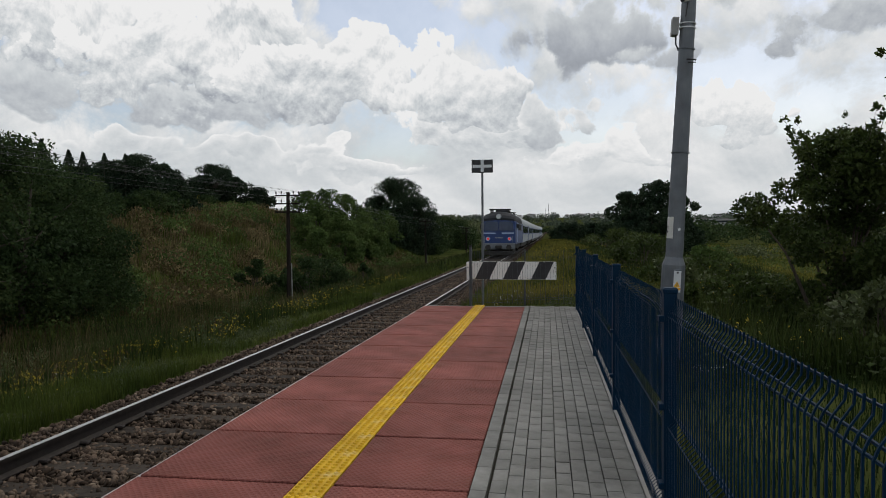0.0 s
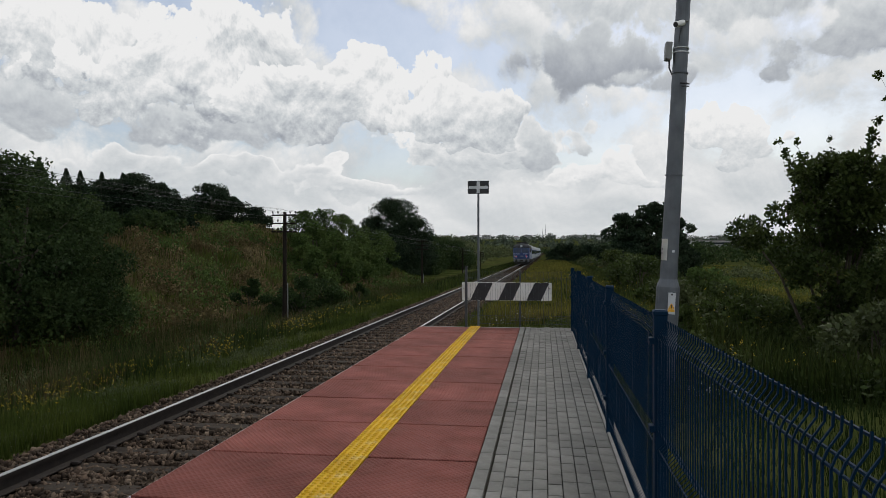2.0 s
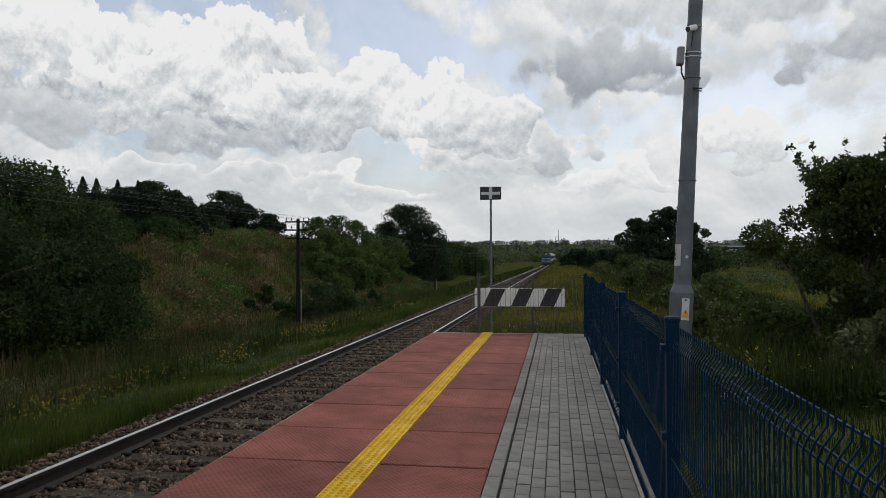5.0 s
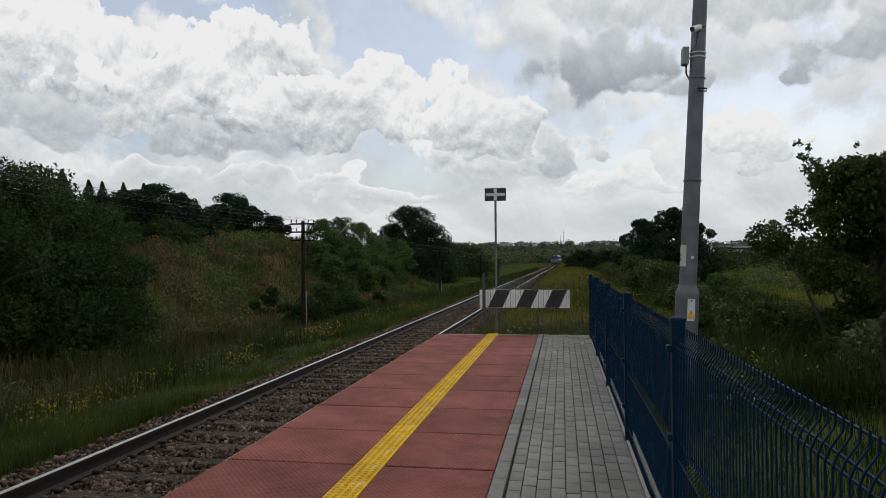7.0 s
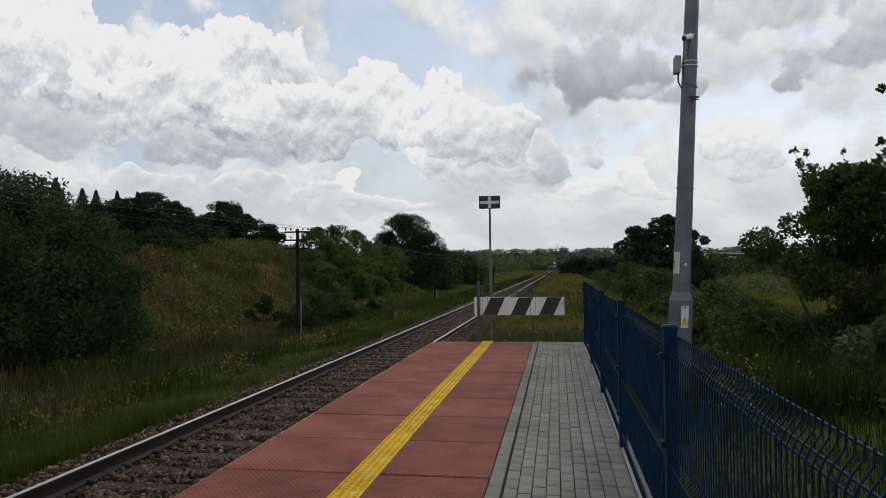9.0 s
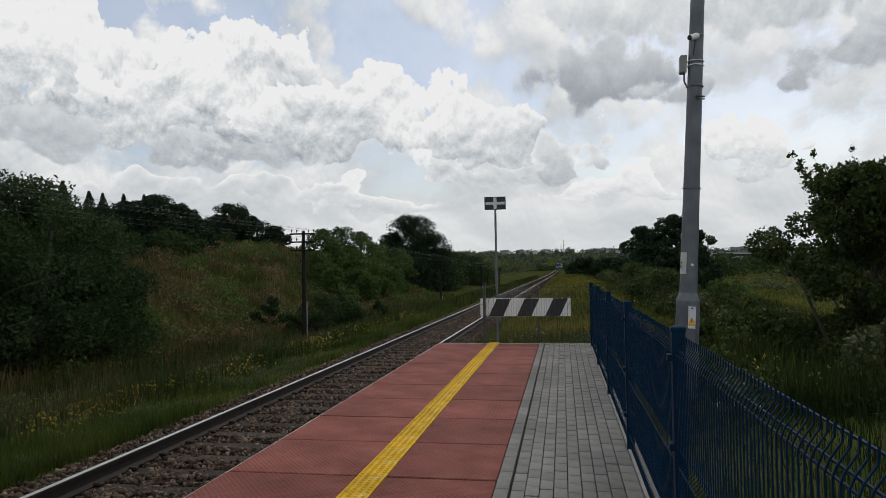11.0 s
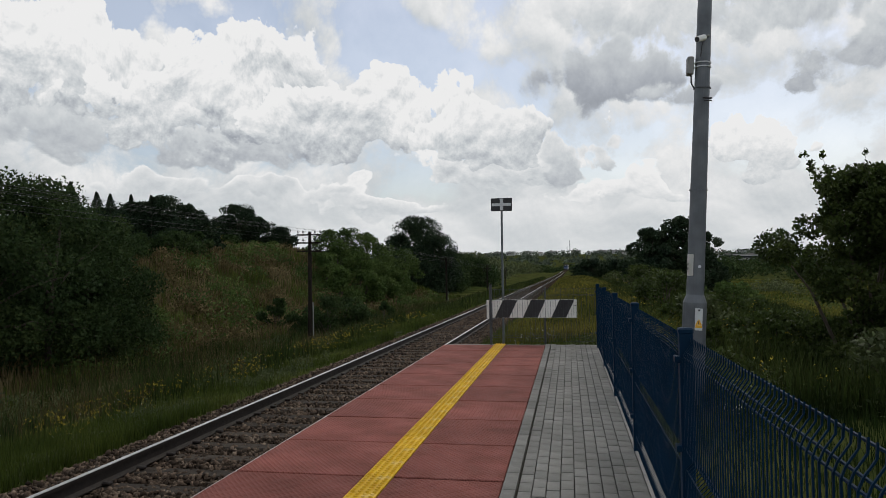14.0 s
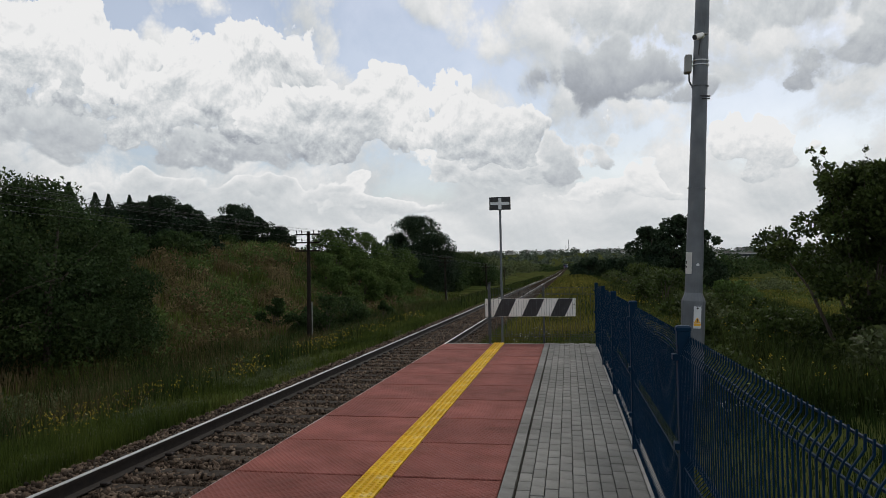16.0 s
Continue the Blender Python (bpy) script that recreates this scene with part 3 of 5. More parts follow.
def build_stones():
    """Loose ballast stones, five shapes, turned and scaled at random, joined."""
    rng = np.random.default_rng(3)
    shapes = []
    for k in range(5):
        bm = bmesh.new()
        bmesh.ops.create_icosphere(bm, subdivisions=1, radius=1.0)
        bm.verts.ensure_lookup_table()
        v = np.array([tuple(q.co) for q in bm.verts])
        v *= rng.uniform(0.45, 1.3, (len(v), 1))
        v *= np.array([1.1, 0.75, 0.55])
        f = np.array([[q.index for q in p.verts] for p in bm.faces])
        bm.free()
        shapes.append((v, f))
    n = 52000
    y = 3.5 + 40 * rng.random(n) ** 1.6
    x = rng.uniform(-2.15, 1.58, n)
    keep = (np.abs(np.abs(x) - 0.753) > 0.085)
    x, y = x[keep], y[keep]
    n = len(x)
    ax = np.abs(x)
    z = np.where(ax < 0.7, -0.19, np.where(ax < 1.5, -0.185, -0.22 - (ax - 1.5) * 0.42)) + rng.uniform(-0.03, 0.022, n)
    on_sleeper = (np.abs(((y - 2.1 + 0.3) % 0.6) - 0.3) < 0.12) & (ax < 1.25)
    z = np.where(on_sleeper, z - 0.012, z)
    drop = on_sleeper & (rng.random(n) < 0.08)
    x, y, z = x[~drop], y[~drop], z[~drop]
    n = len(x)
    s = rng.uniform(0.02, 0.05, n)
    q = rng.normal(size=(n, 4))
    q /= np.linalg.norm(q, axis=1)[:, None]
    w, a, b, c = q.T
    R = np.stack([1 - 2 * (b * b + c * c), 2 * (a * b - c * w), 2 * (a * c + b * w), 2 * (a * b + c * w), 1 - 2 * (a * a + c * c), 2 * (b * c - a * w),
                  2 * (a * c - b * w), 2 * (b * c + a * w), 1 - 2 * (a * a + b * b)], 1).reshape(n, 3, 3)
    V, F, off = [], [], 0
    kind = rng.integers(0, 5, n)
    for k in range(5):
        i = np.where(kind == k)[0]
        v, f = shapes[k]
        p = np.einsum("nij,vj->nvi", R[i], v) * s[i][:, None, None]
        p += np.stack([x[i] + TRACK_X, y[i], z[i] + RAIL_Z], 1)[:, None, :]
        V.append(p.reshape(-1, 3))
        F.append((f[None] + (np.arange(len(i)) * len(v))[:, None, None]).reshape(-1, 3) + off)
        off += len(i) * len(v)
    V, F = np.concatenate(V).astype(np.float32), np.concatenate(F).astype(np.int32)
    me = bpy.data.meshes.new("ballast_stones")
    me.vertices.add(len(V))
    me.vertices.foreach_set("co", V.reshape(-1))
    me.loops.add(F.size)
    me.loops.foreach_set("vertex_index", F.reshape(-1))
    me.polygons.add(len(F))
    me.polygons.foreach_set("loop_start", np.arange(0, F.size, 3, dtype=np.int32))
    me.update(calc_edges=True)
    me.materials.append(M["ballast"])
    tagged(new("ballast_stones", me), "loose brown and grey crushed stones of the track bed", "ballast", kind="stuff")


build_stones()

# ---- platform ----
END_Y, START_Y = 13.76, -6.4


def build_platform():
    plat = empty("platform", (0, 0, 0), "station platform of red slabs, yellow guide strip and grey pavers", "platform", kind="structure")
    bm = bmesh.new()
    box(bm, 0.03, 3.08, START_Y, END_Y - 0.01, -0.95, -0.055)
    part("platform_base", bm, M["joint"], plat)
    bm = bmesh.new()
    box(bm, 0.012, 0.03, START_Y, END_Y, -1.0, -0.062)
    part("edge_wall", bm, M["concrete"], plat)
    bm = bmesh.new()
    box(bm, 0.03, 3.08, END_Y - 0.01, END_Y + 0.09, -0.95, -0.02, 0.01)
    part("end_kerb", bm, M["concrete"], plat)
    # slabs, either side of the guide strip
    meshes = []
    for x0, x1 in ((0.0, 0.992), (1.208, 1.994)):
        bm = bmesh.new()
        box(bm, x0, x1, 0.009, 0.982, -0.06, 0.0, 0.006)
        me = bpy.data.meshes.new("slab")
        bm.to_mesh(me)
        bm.free()
        me.materials.append(M["slab"])
        meshes.append(me)
    y = 4.58 - 10
    while y < END_Y - 0.3:
        for me in meshes:
            ob = new("slab", me)
            ob.parent = plat
            ob.location = (0, y, random.uniform(-0.002, 0.001))
            if y + 1 > END_Y:
                ob.scale = (1, END_Y - y, 1)
        y += 1.0
    # tactile tiles with studs
    bm = bmesh.new()
    box(bm, 0.0, 0.208, 0.002, 0.398, -0.055, 0.003, 0.003)
    for i in range(4):
        for j in range(8):
            m = Matrix.Translation((0.028 + 0.0506 * i, 0.026 + 0.0496 * j, 0.0075))
            bmesh.ops.create_cone(bm, cap_ends=True, segments=8, radius1=0.018, radius2=0.011, depth=0.010, matrix=m)
    me = bpy.data.meshes.new("tactile_tile")
    bm.to_mesh(me)
    bm.free()
    me.materials.append(M["yellow"])
    y = 4.58 - 10
    while y < END_Y - 0.2:
        ob = new("tactile_tile", me)
        ob.parent = plat
        ob.location = (0.996, y, 0)
        if y + 0.4 > END_Y:
            ob.scale = (1, (END_Y - y) / 0.4, 1)
        y += 0.4
    # kerb strip and pavers
    def piece(name, w, l):
        bm = bmesh.new()
        box(bm, 0.0015, w - 0.0035, 0.002, l - 0.005, -0.05, 0.0, 0.0035)
        me = bpy.data.meshes.new(name)
        bm.to_mesh(me)
        bm.free()
        me.materials.append(M["paver"])
        return me
    kerb = piece("kerb_stone", 0.098, 0.4)
    y = START_Y
    while y < END_Y - 0.1:
        ob = new("kerb_stone", kerb)
        ob.parent = plat
        ob.location = (2.0, y, 0.001)
        if y + 0.4 > END_Y:
            ob.scale = (1, (END_Y - y) / 0.4, 1)
        y += 0.4
    pav = piece("paver", 0.0932, 0.2)
    wide = piece("paver", 0.112, 0.2)
    count = 0
    loose = bmesh.new()
    for c in range(9):
        x = 2.112 + 0.0932 * c
        me = wide if c == 8 else pav
        y = START_Y + random.uniform(0, 0.2)
        while y < END_Y - 0.1:
            z = random.uniform(-0.0025, 0.0015) - (0.006 if c == 8 else 0)
            if 3.7 < y < 11.2 and count < 330:
                ob = new("paver", me)
                ob.parent = plat
                ob.location = (x, y, z)
                count += 1
            else:
                w = 0.112 if c == 8 else 0.0932
                box(loose, x + 0.0015, x + w - 0.0035, y + 0.002, min(END_Y, y + 0.2) - 0.004, -0.05, z)
            y += 0.2 * random.choice((1.0, 1.0, 1.0, 1.02))
    far = part("paver_rows", loose, M["paver"], plat)
    far["kind"] = "stuff"
    # mossy strip at the foot of the fence
    bm = bmesh.new()
    box(bm, 2.972, 3.08, START_Y, END_Y, -0.05, -0.012, 0.004)
    part("fence_strip", bm, M["concrete"], plat, "mossy concrete strip under the fence")


build_platform()


# ---- fence, barrier, sign, mast ----
def fence_panel_bm(length, height=1.13, step=0.05, wire=0.0026, folds=(0.10, 0.52, 0.98)):
    """A welded panel along +y: upright wires with V folds pushed towards +x, the top fold left open, twin lines at each fold."""
    bm = bmesh.new()
    prof = [(0.0, 0.03)]
    lines = [(0.0, 0.05)]
    for f in folds[:-1]:
        prof += [(0.0, f), (0.045, f + 0.045), (0.0, f + 0.09)]
        lines += [(0.0, f), (0.045, f + 0.045), (0.0, f + 0.09)]
    f = folds[-1]
    prof += [(0.0, f), (0.010, f + 0.025), (0.034, f + 0.06), (0.036, height)]
    lines += [(0.0, f), (0.012, f + 0.022), (0.038, height - 0.012)]
    n = int(length / step)
    verts, faces = [], []
    for i in range(n + 1):
        y = length * i / n
        base = len(verts)
        for px, pz in prof:
            for dx, dy in ((-wire, -wire), (wire, -wire), (wire, wire), (-wire, wire)):
                verts.append((px + dx, y + dy, pz))
        for j in range(len(prof) - 1):
            for k in range(4):
                a = base + 4 * j + k
                b = base + 4 * j + (k + 1) % 4
                faces.append((a, b, b + 4, a + 4))
    for px, pz in lines:
        base = len(verts)
        for y in (0.0, length):
            for dx, dz in ((-0.0028, -0.0028), (0.0028, -0.0028), (0.0028, 0.0028), (-0.0028, 0.0028)):
                verts.append((px + 0.005 + dx, y, pz + dz))
        for k in range(4):
            a, b = base + k, base + (k + 1) % 4
            faces.append((a, b, b + 4, a + 4))
    vs = [bm.verts.new(v) for v in verts]
    for f in faces:
        bm.faces.new([vs[i] for i in f])
    return bm


FENCE_X, FENCE_TOP = 3.0, 1.19
POSTS_Y = [-4.58, -2.03, 0.52, 3.07, 5.62, 8.17, 10.72, 13.27]


def build_fence():
    fence = empty("fence", (0, 0, 0), "dark blue welded mesh fence with square posts beside the pavement", "fence")
    bm = bmesh.new()
    box(bm, -0.03, 0.03, -0.03, 0.03, -0.3, FENCE_TOP - 0.02, 0.004)
    post = bpy.data.meshes.new("post")
    bm.to_mesh(post)
    bm.free()
    post.materials.append(M["fence"])
    bm = bmesh.new()
    box(bm, -0.034, 0.034, -0.034, 0.034, FENCE_TOP - 0.03, FENCE_TOP, 0.008)
    cap = bpy.data.meshes.new("cap")
    bm.to_mesh(cap)
    bm.free()
    cap.materials.append(M["fence"])
    bm = bmesh.new()
    box(bm, -0.052, -0.026, -0.03, 0.03, 0, 0.03, 0.003)
    clampm = bpy.data.meshes.new("clamp")
    bm.to_mesh(clampm)
    bm.free()
    clampm.materials.append(M["fence"])
    panel = bpy.data.meshes.new("mesh_panel")
    b = fence_panel_bm(2.48, 1.145, 0.0405, 0.0023, (0.10, 0.54, 1.055))
    b.to_mesh(panel)
    b.free()
    panel.materials.append(M["fence"])
    for i, y in enumerate(POSTS_Y):
        for nm, me, z in (("post", post, 0), ("cap", cap, 0), ("clamp", clampm, 0.25), ("clamp", clampm, 0.62), ("clamp", clampm, 1.03)):
            ob = new(nm, me)
            ob.parent = fence
            ob.location = (FENCE_X, y, z)
        if i + 1 < len(POSTS_Y):
            ob = new("mesh_panel", panel)
            ob.parent = fence
            ob.location = (FENCE_X - 0.016, y + 0.034, 0)
    fence["label"] = "dark blue welded mesh fence with square posts beside the pavement"


build_fence()


def build_barrier():
    """Mesh end fence with a striped board across the platform's end."""
    y = 13.80
    th = empty("end_barrier", (0, 0, 0), "grey mesh end fence carrying a black and white striped board", "barrier")
    M["barrier"] = material("dark_grey_coat", [(0.035, 0.04, 0.045), (0.06, 0.065, 0.07)], 5, 4, 0.5)
    bm = bmesh.new()
    box(bm, 0.885, 0.935, y - 0.025, y + 0.025, -0.2, 1.18, 0.004)
    p = part("post", bm, M["barrier"], th)
    bm = bmesh.new()
    box(bm, 0.88, 0.94, y - 0.03, y + 0.03, 1.18, 1.205, 0.006)
    part("cap", bm, M["cap"], p)
    bm = bmesh.new()
    box(bm, 1.97, 2.01, y + 0.085, y + 0.125, -0.2, 1.12, 0.004)
    part("post", bm, M["barrier"], th)
    bm = fence_panel_bm(2.02, 1.10, 0.05, 0.0022, (0.12, 0.95))
    pan = part("mesh_panel", bm, M["barrier"], th)
    pan.matrix_basis = pose(0.94, y + 0.05, 0, 0, 0, -90)
    # board
    x0, x1, z0, z1 = 0.82, 2.62, 0.515, 0.875
    bm = bmesh.new()
    box(bm, x0, x1, y + 0.060, y + 0.080, z0, z1, 0.003)
    board = part("striped_board", bm, M["white"], th, "white board with three slanting black stripes")
    per, w, lean = 0.563, 0.29, 0.165
    for i in range(3):
        xs = x0 + 0.170 + per * i
        bm = bmesh.new()
        f = [(xs, z0 + 0.004), (xs + w, z0 + 0.004), (xs + w + lean, z1 - 0.004), (xs + lean, z1 - 0.004)]
        a = [bm.verts.new((px, y + 0.0588, pz)) for px, pz in f]
        b = [bm.verts.new((px, y + 0.0558, pz)) for px, pz in f]
        bm.faces.new(b)
        bm.faces.new(a[::-1])
        for k in range(4):
            bm.faces.new((a[k], a[(k + 1) % 4], b[(k + 1) % 4], b[k]))
        part("black_stripe", bm, M["black"], board, "black painted stripe")
    for bx in (x0 + 0.03, x1 - 0.035):
        bm = bmesh.new()
        rod(bm, (bx, y + 0.04, z1 - 0.12), (bx, y + 0.07, z1 - 0.12), 0.011)
        part("bolt", bm, M["black"], board)


build_barrier()


def build_sign():
    y, x = 17.0, 0.862
    th = empty("track_sign", (x, y, 0), "dark rectangular railway sign with pale cross on a tall thin pole", "sign")
    bm = bmesh.new()
    rod(bm, (0, 0.03, -0.75), (0, 0.03, 3.22), 0.027, n=12)
    part("pole", bm, M["galv"], th, smooth=False)
    bm = bmesh.new()
    box(bm, -0.262, 0.262, -0.012, 0.0, 2.935, 3.255, 0.003)
    pl = part("plate", bm, M["black"], th, "dark plate with thin pale border")
    for n, r in (("cross_bar", (-0.235, 0.235, 3.06, 3.13)), ("cross_bar", (-0.038, 0.038, 2.95, 3.24))):
        bm = bmesh.new()
        d = -0.0155 if r[0] < -0.1 else -0.0185
        box(bm, r[0], r[1], d, d + 0.003, r[2], r[3])
        part(n, bm, M["plate_grey"], pl, "pale reflective bar")
    for z in (3.0, 3.19):
        bm = bmesh.new()
        box(bm, -0.045, 0.045, 0.0, 0.06, z - 0.012, z + 0.012, 0.003)
        part("clamp", bm, M["galv"], th)


build_sign()


def build_mast():
    th = empty("camera_mast", (4.135, 9.9, 0), "tall grey galvanised steel mast with camera and warning label", "mast")
    th.rotation_euler = (0, radians(3.1), 0)
    bm = bmesh.new()
    prof = [(-0.9, 0.165), (0.99, 0.16), (1.10, 0.120), (5.0, 0.096), (9.0, 0.07)]
    for (za, ra), (zb, rb) in zip(prof[:-1], prof[1:]):
        rod(bm, (0, 0, za), (0, 0, zb), ra, rb, 20)
    part("column", bm, M["galv"], th, smooth=False)
    for z in (2.55, 3.98):
        bm = bmesh.new()
        rod(bm, (0, 0, z), (0, 0, z + 0.012), 0.137 - 0.0059 * z + 0.003, n=20)
        part("weld_ring", bm, M["galv"], th)
    # service door with label
    bm = bmesh.new()
    box(bm, -0.03, 0.085, -0.176, -0.150, 0.12, 0.94, 0.006)
    door = part("service_door", bm, M["galv"], th, "narrow service door")
    bm = bmesh.new()
    box(bm, -0.022, 0.077, -0.181, -0.177, 0.62, 0.92, 0.002)
    lab = part("label_plate", bm, M["plate_grey"], door, "pale grey label plate")
    bm = bmesh.new()
    rod(bm, (0.028, -0.186, 0.895), (0.028, -0.178, 0.895), 0.014)
    part("lock", bm, M["black"], door)
    bm = bmesh.new()
    a = [bm.verts.new(v) for v in ((-0.018, -0.183, 0.695), (0.072, -0.183, 0.695), (0.027, -0.183, 0.775))]
    b = [bm.verts.new((v.co.x, -0.1812, v.co.z)) for v in a]
    bm.faces.new(a)
    bm.faces.new(b[::-1])
    part("warning_triangle", bm, M["orange"], door, "yellow warning triangle")
    bm = bmesh.new()
    box(bm, 0.022, 0.032, -0.1855, -0.1835, 0.705, 0.75)
    part("warning_mark", bm, M["black"], door)
    bm = bmesh.new()
    box(bm, -0.018, 0.072, -0.1835, -0.1812, 0.655, 0.69)
    part("warning_strip", bm, M["orange"], door)
    # white number strip on the column, wrapped round the side
    bm = bmesh.new()
    pts = [(math.cos(radians(d)), math.sin(radians(d))) for d in range(190, 246, 9)]
    r = 0.124
    lo = [bm.verts.new((c * r, s * r, 1.36)) for c, s in pts]
    hi = [bm.verts.new((c * r, s * r, 1.66)) for c, s in pts]
    for i in range(len(pts) - 1):
        bm.faces.new((lo[i], lo[i + 1], hi[i + 1], hi[i]))
    bmesh.ops.solidify(bm, geom=bm.faces[:], thickness=0.003)
    tape = part("number_strip", bm, M["white"], th, "white strip with dark marks")
    for z in (1.44, 1.50):
        bm = bmesh.new()
        box(bm, -0.122, -0.112, -0.062, -0.045, z, z + 0.035)
        part("dark_mark", bm, M["black"], tape)
    bm = bmesh.new()
    rod(bm, (0.025, -0.13, 1.49), (0.025, -0.11, 1.49), 0.02, n=12)
    part("round_cap", bm, M["plate_grey"], th)
    # junction box and cable
    bm = bmesh.new()
    box(bm, -0.215, -0.125, -0.07, 0.07, 4.17, 4.42, 0.012)
    jb = part("junction_box", bm, M["plastic"], th, "grey plastic junction box")
    bm = bmesh.new()
    rod(bm, (-0.15, 0, 4.17), (-0.145, 0, 4.06), 0.011)
    rod(bm, (-0.145, 0, 4.06), (-0.105, 0, 3.98), 0.011)
    part("cable", bm, M["black"], jb)
    bm = bmesh.new()
    for z in (4.27, 4.33):
        rod(bm, (0, 0, z), (0, 0, z + 0.014), 0.113, n=20)
    part("band", bm, M["plate_grey"], th)
    # camera
    bm = bmesh.new()
    box(bm, -0.06, 0.06, -0.13, 0.02, 4.68, 4.70, 0.003)
    br = part("camera_bracket", bm, M["plastic"], th)
    bm = bmesh.new()
    rod(bm, (-0.015, -0.15, 4.655), (-0.125, -0.24, 4.60), 0.042, n=14)
    cm = part("surveillance_camera", bm, M["white"], th, "white bullet surveillance camera")
    bm = bmesh.new()
    rod(bm, (-0.121, -0.237, 4.602), (-0.131, -0.245, 4.597), 0.036, n=14)
    part("lens", bm, M["black"], cm)
    bm = bmesh.new()
    rod(bm, (-0.03, -0.10, 4.62), (-0.05, -0.105, 4.40), 0.008)
    part("cable", bm, M["black"], cm)
    bm = bmesh.new()
    rod(bm, (0.0, -0.11, 3.83), (0.10, -0.20, 3.80), 0.012)
    rod(bm, (0.02, -0.11, 3.79), (0.10, -0.20, 3.765), 0.008)
    part("bracket_hook", bm, M["black"], th)
    # concrete cover beside the mast
    bm = bmesh.new()
    box(bm, -0.32, 0.32, -0.25, 0.25, -0.1, 0.09, 0.015)
    c = part("concrete_cover", bm, M["white"])
    c.location = (4.72, 9.55, ground_z(4.72, 9.55))
    tagged(c, "pale concrete cover slab in the grass", "cover slab")


build_mast()


# ---- telegraph line ----
POLE_X = -9.82
POLES = [(32.0, 3.46), (70.5, 2.85), (107.0, 2.35), (138.0, 1.9)]


def build_telegraph():
    h = 5.3
    first = None
    for i, (y, top) in enumerate([(-6.0, 3.6)] + POLES):
        if first is None:
            th = empty("telegraph_pole", (POLE_X, y, top), "weathered wooden telegraph pole with three cross-arms and insulators", "telegraph pole", "telegraph line")
            bm = bmesh.new()
            rod(bm, (0, 0, -h - 0.6), (0, 0, 0.0), 0.115, 0.08, 12)
            part("pole", bm, M["wood_pole"], th)
            for z, w in ((-0.16, 0.62), (-0.55, 0.60), (-0.95, 0.62)):
                bm = bmesh.new()
                box(bm, -w, w, -0.14, -0.06, z - 0.035, z + 0.035, 0.005)
                arm = part("cross_arm", bm, M["wood_pole"], th)
                for sx in (-0.56, -0.30, 0.30, 0.56):
                    bm = bmesh.new()
                    rod(bm, (sx, -0.10, z + 0.02), (sx, -0.10, z + 0.11), 0.012, n=6)
                    rod(bm, (sx, -0.10, z + 0.09), (sx, -0.10, z + 0.20), 0.04, 0.025, 8)
                    part("insulator", bm, M["wood_pole"] if sx in (-0.30,) else M["cap"], arm)
            bm = bmesh.new()
            rod(bm, (0.02, -0.1, -0.75), (0.52, -0.1, -0.55), 0.018, n=6)
            rod(bm, (0.02, -0.1, -0.75), (0.45, -0.1, -0.18), 0.015, n=6)
            part("brace", bm, M["rail"], th)
            bm = bmesh.new()
            rod(bm, (0.16, 0.02, -h - 0.3), (0.14, 0.02, -3.4), 0.03, n=8)
            part("stub_post", bm, M["plastic"], th, "pale stub post bound to the foot")
            first = th
        else:
            copy_thing(first, Matrix.Translation((POLE_X, y, top)))
    line = [(-6.0, 3.6)] + POLES
    for sx, dz in ((-0.56, 0.03), (-0.30, 0.03), (0.30, 0.03), (0.56, 0.03), (-0.56, -0.36), (0.56, -0.36)):
        cu = bpy.data.curves.new("overhead_wire", "CURVE")
        cu.dimensions, cu.bevel_depth, cu.bevel_resolution = "3D", 0.0042, 1
        pts = []
        for (ya, za), (yb, zb) in zip(line[:-1], line[1:]):
            for k in range(12):
                t = k / 12
                pts.append((POLE_X + sx, ya + (yb - ya) * t - 0.1, za + (zb - za) * t + dz - 0.5 * 4 * t * (1 - t) * 0.3))
        pts.append((POLE_X + sx, line[-1][0] - 0.1, line[-1][1] + dz))
        sp = cu.splines.new("POLY")
        sp.points.add(len(pts) - 1)
        for p, q in zip(sp.points, pts):
            p.co = (*q, 1)
        cu.materials.append(M["cap"])
        tagged(new("overhead_wire", cu), "thin dark overhead telegraph wire between the poles", "wire", "telegraph wires")


build_telegraph()


# ---- plants ----
def leaf_cloud(rng, lobes, n, size, shell=0.55, droop=0.0):
    """Leaf centres and axes spread over lobes (x, y, z, r), denser towards each lobe's skin."""
    lobes = np.array(lobes)
    wgt = lobes[:, 3] ** 2
    pick = rng.choice(len(lobes), n, p=wgt / wgt.sum())
    d = rng.normal(size=(n, 3))
    d /= np.linalg.norm(d, axis=1)[:, None]
    r = lobes[pick, 3] * (shell + (1.12 - shell) * rng.random(n))
    c = lobes[pick, :3] + d * r[:, None] * np.array([1, 1, 0.85])
    ax = rng.normal(size=(n, 3)) + d * 0.9
    ax[:, 2] -= droop
    ax /= np.linalg.norm(ax, axis=1)[:, None]
    ay = np.cross(ax, rng.normal(size=(n, 3)))
    ay /= np.maximum(1e-6, np.linalg.norm(ay, axis=1))[:, None]
    s = size * rng.uniform(0.6, 1.35, n)
    return c, ax * s[:, None], ay * (s * 0.30)[:, None]


